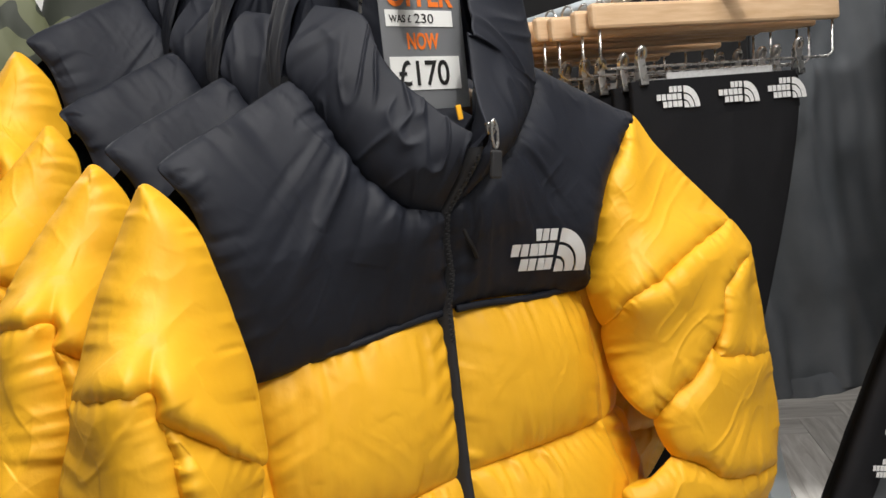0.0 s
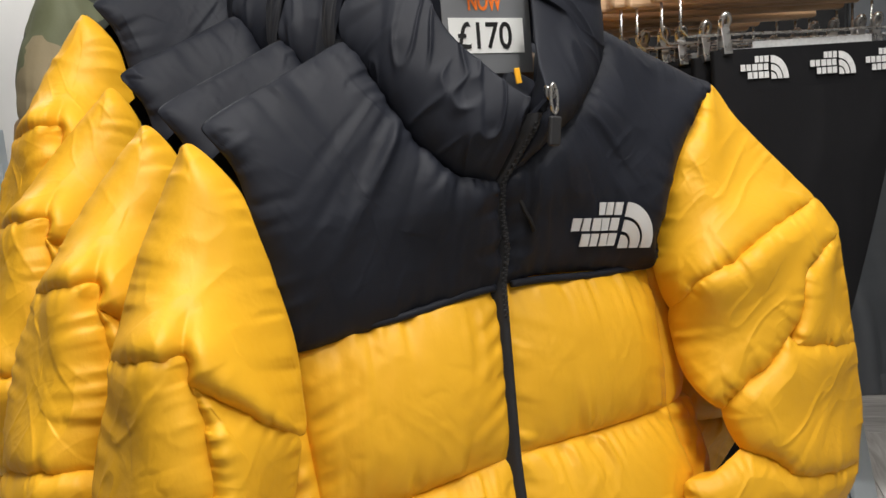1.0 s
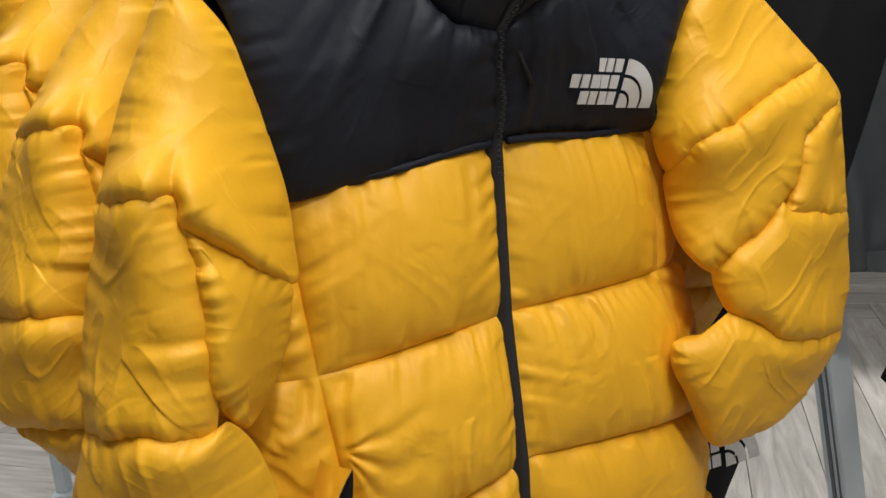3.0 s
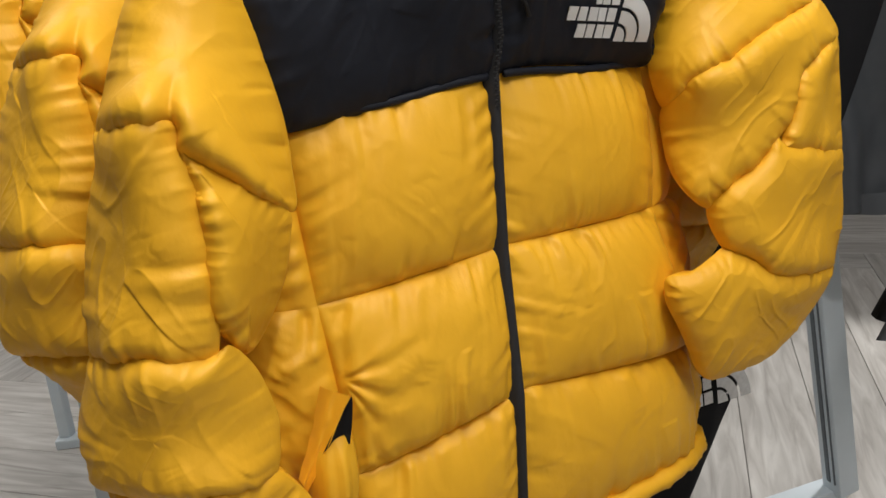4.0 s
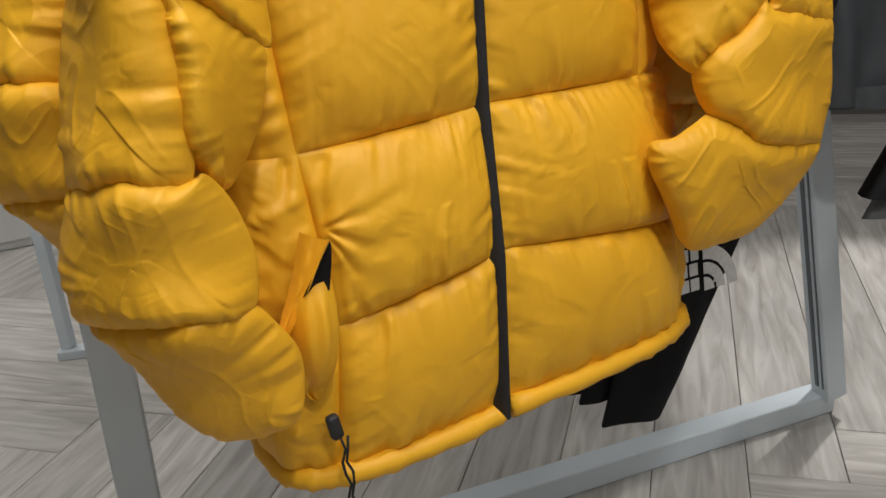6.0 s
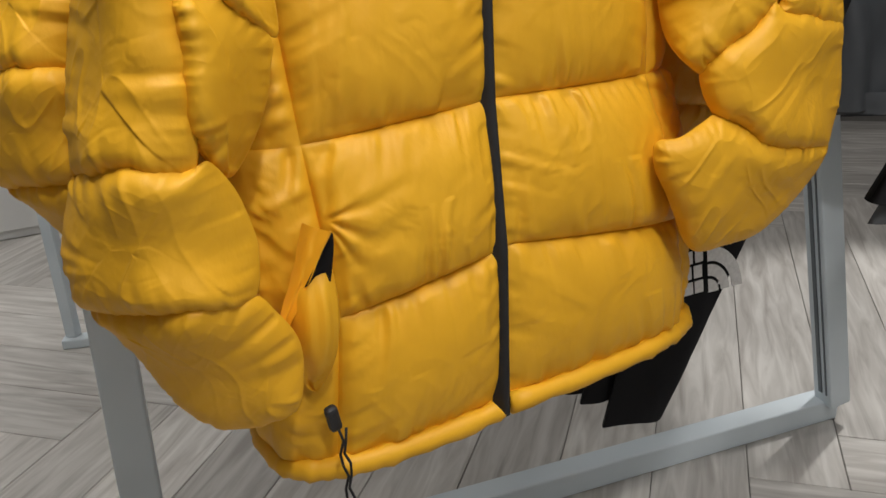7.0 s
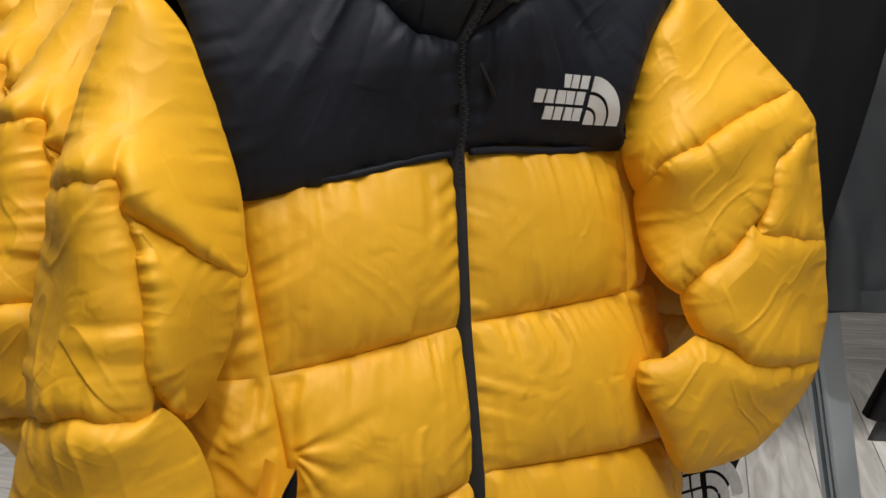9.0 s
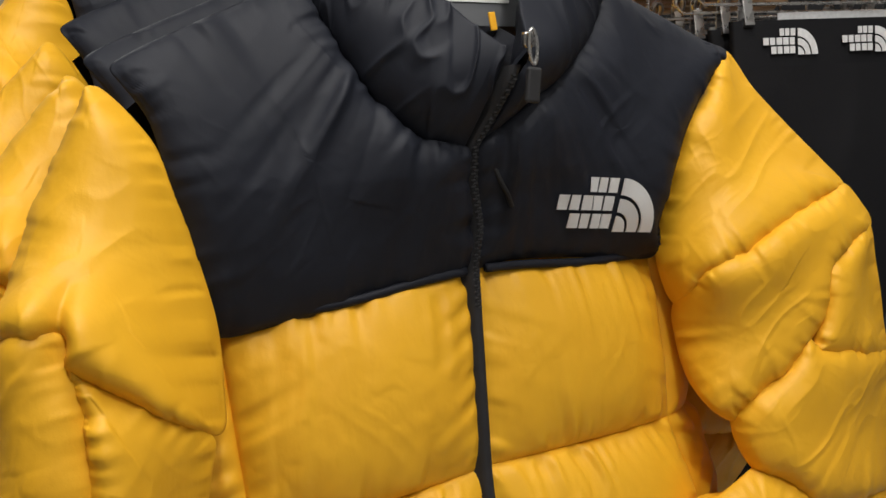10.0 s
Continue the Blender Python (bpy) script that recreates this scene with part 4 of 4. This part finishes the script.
def price_tag(J, across=0.026, up=1.345):
    """A shelf-edge style price card that hangs inside the collar."""
    T = empty("price_tag", J.matrix_world @ pose(across, 0.018, up), "grey price card with white stickers and orange words", "price tag", "price cards in the collars")
    box_part("card", (0.104, 0.0012, 0.155), pose(0, 0, 0.0775), CARD_GREY, T, 0.0004)
    box_part("sticker", (0.088, 0.0006, 0.034), pose(-0.002, -0.0012, 0.037), CARD_WHITE, T, 0.0)
    box_part("sticker", (0.084, 0.0006, 0.0165), pose(-0.004, -0.0012, 0.0925), CARD_WHITE, T, 0.0)
    lettering("price", "£170", 0.026, INK, T, (-0.037, -0.0017, 0.024), 0.064, 0.012)
    lettering("now", "NOW", 0.017, ORANGE_INK, T, (-0.022, -0.0009, 0.061), 0.040, 0.03)
    lettering("was", "WAS £", 0.0075, INK, T, (-0.042, -0.0017, 0.088), 0.027, 0.01)
    lettering("old_price", "230", 0.0095, INK, T, (-0.011, -0.0017, 0.0875), 0.024)
    lettering("offer", "OFFER", 0.026, ORANGE_INK, T, (-0.043, -0.0009, 0.104), 0.084, 0.03)
    return T


def wooden_hanger(J):
    H = empty("clothes_hanger", J.matrix_world @ pose(0, 0.05, 1.36), "pale wooden coat hanger with a metal hook", "hanger", "hangers inside the jackets")
    pts = [(0.205 * k / 8, 0.012 * (k / 8) ** 2, 0.028 - 0.085 * (abs(k) / 8) ** 1.4) for k in range(-8, 9)]
    rr = [0.013 if abs(k) < 7 else 0.010 for k in range(-8, 9)]
    part("hanger_body", tube_mesh("hanger_body", pts, rr, 10), WOODH, H)
    neck = [(0, 0, 0.03), (0, 0, 0.06), (0, 0, 0.10)] + [(0, 0.022 - 0.022 * math.cos(t), 0.10 + 0.022 * math.sin(t)) for t in np.linspace(0.3, 3.6, 9)]
    part("hook", tube_mesh("hook", neck, 0.0022, 8), METAL, H)
    return H


PLACES = [(0.0, 0.0, 0.0, "zipped, hanging foremost"), (0.155, 0.025, 1.5, "hanging second on the display arm"),
          (0.30, 0.077, -1.0, "hanging third, a little higher"), (0.425, 0.175, 2.0, "hanging last and highest")]
for k, (d, h, turn, where) in enumerate(PLACES):
    c = RACK + AXIS * d + Vector((0, 0, h))
    j = build_jacket(pose(c.x, c.y, c.z, 0, 0, PSI + turn), 1 + 17 * k, "yellow and black down puffer jacket, " + where)
    add_sleeves(j, 3 + 11 * k, (0.0, 0.22, 0.3, 0.1)[k], (0.0, 0.12, 0.12, 0.1)[k])
    finish_jacket(j, k, k == 0)
    wooden_hanger(j)
    if k == 0:
        price_tag(j)
    elif k == 1:
        price_tag(j, 0.016, 1.353)

# ---- display stand -------------------------------------------------------------
def bar(name, a, b, size, mat, parent, label="", bevel=0.004):
    a, b = Vector(a), Vector(b)
    d = b - a
    ob = part(name, box(bmesh.new(), (size[0], size[1], d.length), None, bevel), mat, parent, label)
    z = d.normalized()
    x = Vector((0.903, 0.43, 0)) - z * z.dot(Vector((0.903, 0.43, 0)))
    if x.length < 0.2:
        x = Vector((0, 0, 1))
    x.normalize()
    y = z.cross(x)
    ob.matrix_local = Matrix.Translation((a + b) / 2) @ Matrix((x, y, z)).transposed().to_4x4()
    return ob


def slotted_upright(parent, a, b, w=0.055):
    up = bar("upright", a, b, (w, w), STEEL, parent)
    length = (Vector(b) - Vector(a)).length
    box_part("slot", (0.004, 0.010, length * 0.96), pose(-w / 2 - 0.0005, 0.004, 0.01), SLOT, up, 0.0)
    box_part("slot", (0.003, 0.004, length * 0.96), pose(-w / 2 - 0.0005, -0.014, 0.01), SLOT, up, 0.0)
    return up


stand = empty("display_stand", pose(0, 0, 0), "grey powder-coated steel display stand with slotted uprights", "clothes rack")
bar("base_rail", (0.715, 1.80, 0.0275), (-0.66, 1.115, 0.0275), (0.055, 0.055), STEEL, stand)
slotted_upright(stand, (0.712, 1.775, 0.050), (0.481, 1.641, 1.32))
bar("upright", (-0.655, 1.118, 0.055), (-0.625, 1.132, 1.32), (0.064, 0.055), STEEL, stand)
bar("top_rail", (0.484, 1.643, 1.30), (-0.625, 1.132, 1.30), (0.05, 0.05), STEEL, stand)
arm_a, arm_b = RACK + AXIS * -0.03 + Vector((0, 0, 1.47)), RACK + AXIS * 0.62 + Vector((0, 0, 1.70))
part("display_arm", tube_mesh("display_arm", [arm_a, arm_b], 0.011, 10), STEEL, stand)
bar("arm_post", arm_b, (arm_b.x, arm_b.y, 1.30), (0.03, 0.03), STEEL, stand)

far_stand = empty("display_stand", pose(-1.37, 2.12, 0), "slim white steel clothes rail leg with a flat foot", "clothes rack")
box_part("foot", (0.30, 0.05, 0.03), pose(0.12, 0.02, 0.015, 0, 0, 14), STEEL, far_stand)
box_part("upright", (0.035, 0.035, 1.4), pose(0, 0, 0.73), STEEL, far_stand)

# ---- clip hangers with leggings --------------------------------------------------
LEG = pose(0.41, 1.27, 0, 0, 0, 22)


def cloth_sheet(name, left, right, top, bottom, depth, seed, mat, parent, nu=60, nv=70, fold=0.010, label=""):
    """A hanging flat tube of cloth: left(v), right(v) give its edges from top 0 to bottom 1."""
    u, v = np.meshgrid(np.linspace(0, 1, nu), np.linspace(0, 1, nv))
    L, R = np.vectorize(left)(v), np.vectorize(right)(v)
    Z = top + (bottom - top) * v
    sheets = []
    for s in (-1, 1):
        X = L + (R - L) * u
        w = (1 - (2 * u - 1) ** 4) ** 0.5
        bend = X + 0.05 * noise2(X / 0.3, Z / 0.25, seed + 4) + 0.08 * (Z - bottom)
        Y = s * depth * w + fold * w * (0.25 + v ** 0.6) * (noise2(bend / 0.09, Z / 0.5, seed) + 0.35 * noise2(bend / 0.035, Z / 0.3, seed + 1)) + 0.12 * fold * w * noise2(X / 0.03, Z / 0.06, seed + 2)
        sheets.append(np.stack([X, Y, Z], -1))
    P = np.concatenate([sheets[0], sheets[1][:, ::-1]], 1)
    return part(name, grid_mesh(name, P, True), mat, parent, label)


def clip_hanger(m):
    H = empty("clip_hanger", m, "pale wooden trouser hanger with a wire frame and chrome clips", "hanger", "clip hangers on the rail")
    box_part("hanger_bar", (0.46, 0.016, 0.036), pose(0.03, 0, 1.468), WOODH, H, 0.005)
    wire = [(-0.185, 0, 1.452), (-0.188, 0, 1.405), (-0.178, 0, 1.395), (0.235, 0, 1.392), (0.247, 0, 1.400), (0.25, 0, 1.452)]
    part("wire_frame", tube_mesh("wire_frame", wire, 0.0022, 7), METAL, H)
    hook = [(0.03, 0, 1.485), (0.03, 0, 1.52)] + [(0.03, 0.02 - 0.02 * math.cos(t), 1.52 + 0.02 * math.sin(t)) for t in np.linspace(0.3, 3.5, 8)]
    part("hook", tube_mesh("hook", hook, 0.002, 7), METAL, H)
    for x in (-0.122, 0.172):
        bm = bmesh.new()
        for s in (-1, 1):
            box(bm, (0.013, 0.0018, 0.040), pose(x, s * 0.006, 1.388, s * 9, 0, 0), 0.0007)
        c = part("clip", bm, METAL, H)
        ring = [(x + 0.006 * math.cos(t), -0.004 * math.sin(t) - 0.004, 1.412 + 0.009 * math.sin(t)) for t in np.linspace(0, math.tau, 14, endpoint=False)]
        part("spring", tube_mesh("spring", ring, 0.0040, 7, True), METAL, c)
        box_part("grip", (0.014, 0.011, 0.012), pose(x, 0, 1.372), RUBBER, c, 0.002)
    return H


def leggings(m, seed, slant, long=0.37, printed=False, label=""):
    G = empty("legging_pair", m, label or "black leggings with a printed waistband, clipped to a hanger", "leggings", "leggings on the rail")
    cloth_sheet("waistband", lambda v: -0.145, lambda v: 0.172, 1.374, 1.318, 0.006, seed, JERSEY, G, 50, 14, 0.003)
    lean = slant
    cloth_sheet("leg", lambda v: -0.145 - 0.155 * v * lean + 0.02 * math.sin(3 * v), lambda v: 0.17 - 0.365 * v ** 1.25 * (0.45 + 0.55 * lean), 1.318, long, 0.011, seed + 3, JERSEY, G, 70, 90, 0.012)
    box_part("care_label", (0.20, 0.001, 0.014), pose(0.03, 0.010, 1.378), PRINT, G, 0.0)
    if printed:
        for x in (-0.028, 0.084, 0.178):
            put_emblem("waistband_mark", 0.078, 0.032, pose(x, -0.0085, 1.331), PRINT, G)
        put_emblem("thigh_mark", 0.16, 0.076, pose(-0.082, -0.026, 0.598, 0, -6, 0), PRINT, G)
    return G


for k in range(11):
    off = LEG @ pose(-0.016 * k, 0.026 * k, -0.002 * k + 0.004 * math.sin(5 * k), 0, 0, 2.2 * math.sin(2.3 * k))
    clip_hanger(off)
    leggings(off, 100 + 7 * k, 1.0 + 0.12 * math.sin(2.1 * k), 0.37 + (0.0 if k == 0 else 0.05 + 0.02 * math.sin(3.3 * k)), k < 2)
rail = part("hanging_rail", tube_mesh("hanging_rail", [LEG @ Vector((0.03, -0.10, 1.532)), LEG @ Vector((-0.1, 0.62, 1.532))], 0.0125, 12), STEEL)
tagged(rail, "grey steel rail that carries clip hangers", "clothes rail")

# ---- dark shell trousers on the next rail -----------------------------------------
for k, (x, y, mat, words) in enumerate(((0.85, 1.60, CHARCOAL, "charcoal shell trousers with a curved hem, hanging"), (1.10, 1.52, GREY_SHELL, "grey shell trousers with creased cloth, hanging"),
                                        (1.05, 1.82, JERSEY, "black jogging trousers hanging on a rail"))):
    G = empty("trouser_pair", pose(x, y, 0, 0, 0, 18 + 9 * k), words, "trousers", "trousers on the next rail")
    low = (0.80, 0.74, 0.78)[k]
    cloth_sheet("leg", lambda v: -0.30 - 0.04 * v, lambda v: -0.01 + 0.02 * v, 1.58, low, 0.025, 201 + 9 * k, mat, G, 60, 80, 0.030)
    cloth_sheet("leg", lambda v: -0.02 + 0.01 * v, lambda v: 0.26 + 0.05 * v, 1.58, low - 0.05, 0.025, 205 + 9 * k, mat, G, 60, 80, 0.030)
    cloth_sheet("hem", lambda v: -0.335, lambda v: 0.012, low + 0.03, low - 0.008, 0.028, 207 + 9 * k, mat, G, 50, 8, 0.030)
    if k == 1:
        put_emblem("hip_mark", 0.05, 0.026, pose(-0.02, -0.058, 1.285), DARK_PRINT, G)

hem = empty("shell_jacket", pose(0.80, 1.38, 0, 0, 0, 14), "silver grey shell jacket with a loose slanting hem, hanging", "jacket")
cloth_sheet("body", lambda v: -0.035 + 0.02 * v, lambda v: 0.30 - 0.285 * v ** 0.8, 1.585, 1.315, 0.012, 411, GREY_SHELL, hem, 60, 50, 0.022)
cloth_sheet("hem_band", lambda v: -0.018, lambda v: 0.045 - 0.03 * v, 1.332, 1.310, 0.015, 411, GREY_SHELL, hem, 30, 8, 0.010)

striped = empty("track_trousers", pose(0.945, 1.203, 0, 0, 0, 15), "black track trousers with a printed side stripe, hanging", "trousers")
cloth_sheet("waist", lambda v: -0.28, lambda v: 0.02, 1.58, 1.2, 0.016, 301, CHARCOAL, striped, 40, 30, 0.012)
cloth_sheet("leg", lambda v: -0.28 - 0.223 * v, lambda v: 0.02 - 0.20 * v, 1.2, 0.745, 0.016, 301, CHARCOAL, striped, 40, 60, 0.012)
cloth_sheet("stripe", lambda v: -0.283 - 0.223 * v, lambda v: -0.215 - 0.223 * v, 1.2, 0.775, 0.022, 301, JERSEY, striped, 20, 60, 0.006)
for k in range(9):
    v = 0.05 + 0.105 * k
    put_emblem("stripe_mark", 0.048, 0.026, pose(-0.224 - 0.208 * v, -0.033, 1.19 - 0.425 * v, 0, 12, 0), PRINT, striped)

rail = part("hanging_rail", tube_mesh("hanging_rail", [(0.69, 1.130, 1.585), (0.965, 1.207, 1.585), (1.15, 1.262, 1.585), (1.10, 1.52, 1.585), (0.95, 1.61, 1.585), (1.05, 1.82, 1.585), (1.1, 2.1, 1.585)], 0.0125, 12), STEEL)
tagged(rail, "grey steel rail that carries trousers", "clothes rail")

# ---- garments and fittings at the back of the shop, left ------------------------------
CAMO_AT = RACK + AXIS * 0.60
camo = empty("camouflage_jacket", pose(CAMO_AT.x, CAMO_AT.y, 0.03, 0, 0, PSI), "olive camouflage fleece jacket with tan sleeve patches, hanging", "jacket")
th = np.linspace(0, math.tau, 80, endpoint=False)
zz = np.linspace(0, 1, 50)
T, V = np.meshgrid(th, zz)
W = lerp(V, [(0, 0.27), (0.7, 0.25), (0.9, 0.20), (1, 0.09)])
P = np.stack([W * np.cos(T), 0.09 * np.sin(T) + 0.006 * noise2(T * 4, V * 9, 5), 0.85 + 0.78 * V], -1)
part("body", grid_mesh("body", P, True), CAMO, camo)
ARM = [(-0.23, 0, 1.53, -0.03, 0, 0.07, 0, -0.07, 0), (-0.29, -0.03, 1.36, -0.06, 0, 0.02, 0, -0.06, 0), (-0.31, -0.06, 1.15, -0.05, 0, 0.0, 0, -0.055, 0), (-0.30, -0.07, 0.95, -0.04, 0, 0, 0, -0.04, 0)]
part("sleeve", sleeve_mesh("sleeve", ARM, (0, 1.2), 0.01, 77, 100, 50), CAMO, camo)
part("sleeve_patch", sleeve_mesh("sleeve_patch", ARM, (1.2, 2.2), 0.014, 78, 100, 50), TAN, camo, "tan fleece lower sleeve")
part("cuff", sleeve_mesh("cuff", ARM, (2.2, 3), 0.01, 79, 100, 40), CAMO, camo)
ARM_R = [(-a[0], a[1], a[2], -a[3], a[4], a[5], a[6], a[7], a[8]) for a in ARM]
part("sleeve", sleeve_mesh("sleeve", ARM_R, (0, 3), 0.012, 81, 100, 60), CAMO, camo)

win = empty("window_frame", pose(-1.45, 3.6, 0, 0, 0, 25), "white painted shop window frame with small dark panes", "window", kind="structure")
for x in (-0.5, -0.02, 0.46):
    box_part("mullion", (0.09, 0.06, 2.5), pose(x, 0, 1.25), WALL, win)
for z in (0.04, 0.7, 1.4, 1.72, 2.1, 2.46):
    box_part("rail", (1.05, 0.05, 0.07), pose(-0.02, 0, z), WALL, win)
GLASS_DARK = material("dark_pane", (0.10, 0.13, 0.13), 0.12)
for x in (-0.26, 0.22):
    box_part("pane", (0.40, 0.012, 2.4), pose(x, 0.012, 1.25), GLASS_DARK, win, 0.0)
panel = empty("white_cabinet", pose(-2.05, 3.1, 0, 0, 0, 32), "tall white painted shop cabinet", "cabinet")
box_part("body", (0.7, 0.4, 2.3), pose(0, 0.2, 1.15), WALL, panel, 0.005)
box_part("door", (0.66, 0.02, 2.2), pose(0, -0.011, 1.14), WALL, panel, 0.004)

# ---- floor boards: herringbone ---------------------------------------------------------
BW, BN = 0.2, 8
board_mesh = bpy.data.meshes.new("board")
bm = box(bmesh.new(), (BW * BN - 0.002, BW - 0.002, 0.012), None, 0.0015, 1)
bm.to_mesh(board_mesh)
bm.free()
board_mesh.materials.append(BOARD)
floor_ob = bpy.data.objects["floor"]
turn = pose(0, 0, 0, 0, 0, -10)
done = set()
for ix in range(-30, 32):
    for iy in range(-26, 36):
        d = (ix - iy + 22) % (2 * BN)
        if d < BN:
            key, horizontal = ("h", ix - d, iy), True
        else:
            key, horizontal = ("v", ix, iy - (2 * BN - 1 - d)), False
        if key in done:
            continue
        done.add(key)
        if horizontal:
            local = Vector(((key[1] + BN / 2) * BW, (key[2] + 0.5) * BW, 0))
        else:
            local = Vector(((key[1] + 0.5) * BW, (key[2] + BN / 2) * BW, 0))
        c = turn @ local
        ex, ey = (0.81, 0.25) if horizontal else (0.25, 0.81)
        if not (ex - 4.2 < c.x < 4.2 - ex and ey - 2.8 < c.y < 4.9 - ey):
            continue
        b = new("board", board_mesh)
        b.parent = floor_ob
        b.matrix_local = Matrix.Translation((c.x, c.y - 1.5, 0.106 - 0.006)) @ pose(0, 0, 0, 0, 0, -10 + (0 if horizontal else 90))
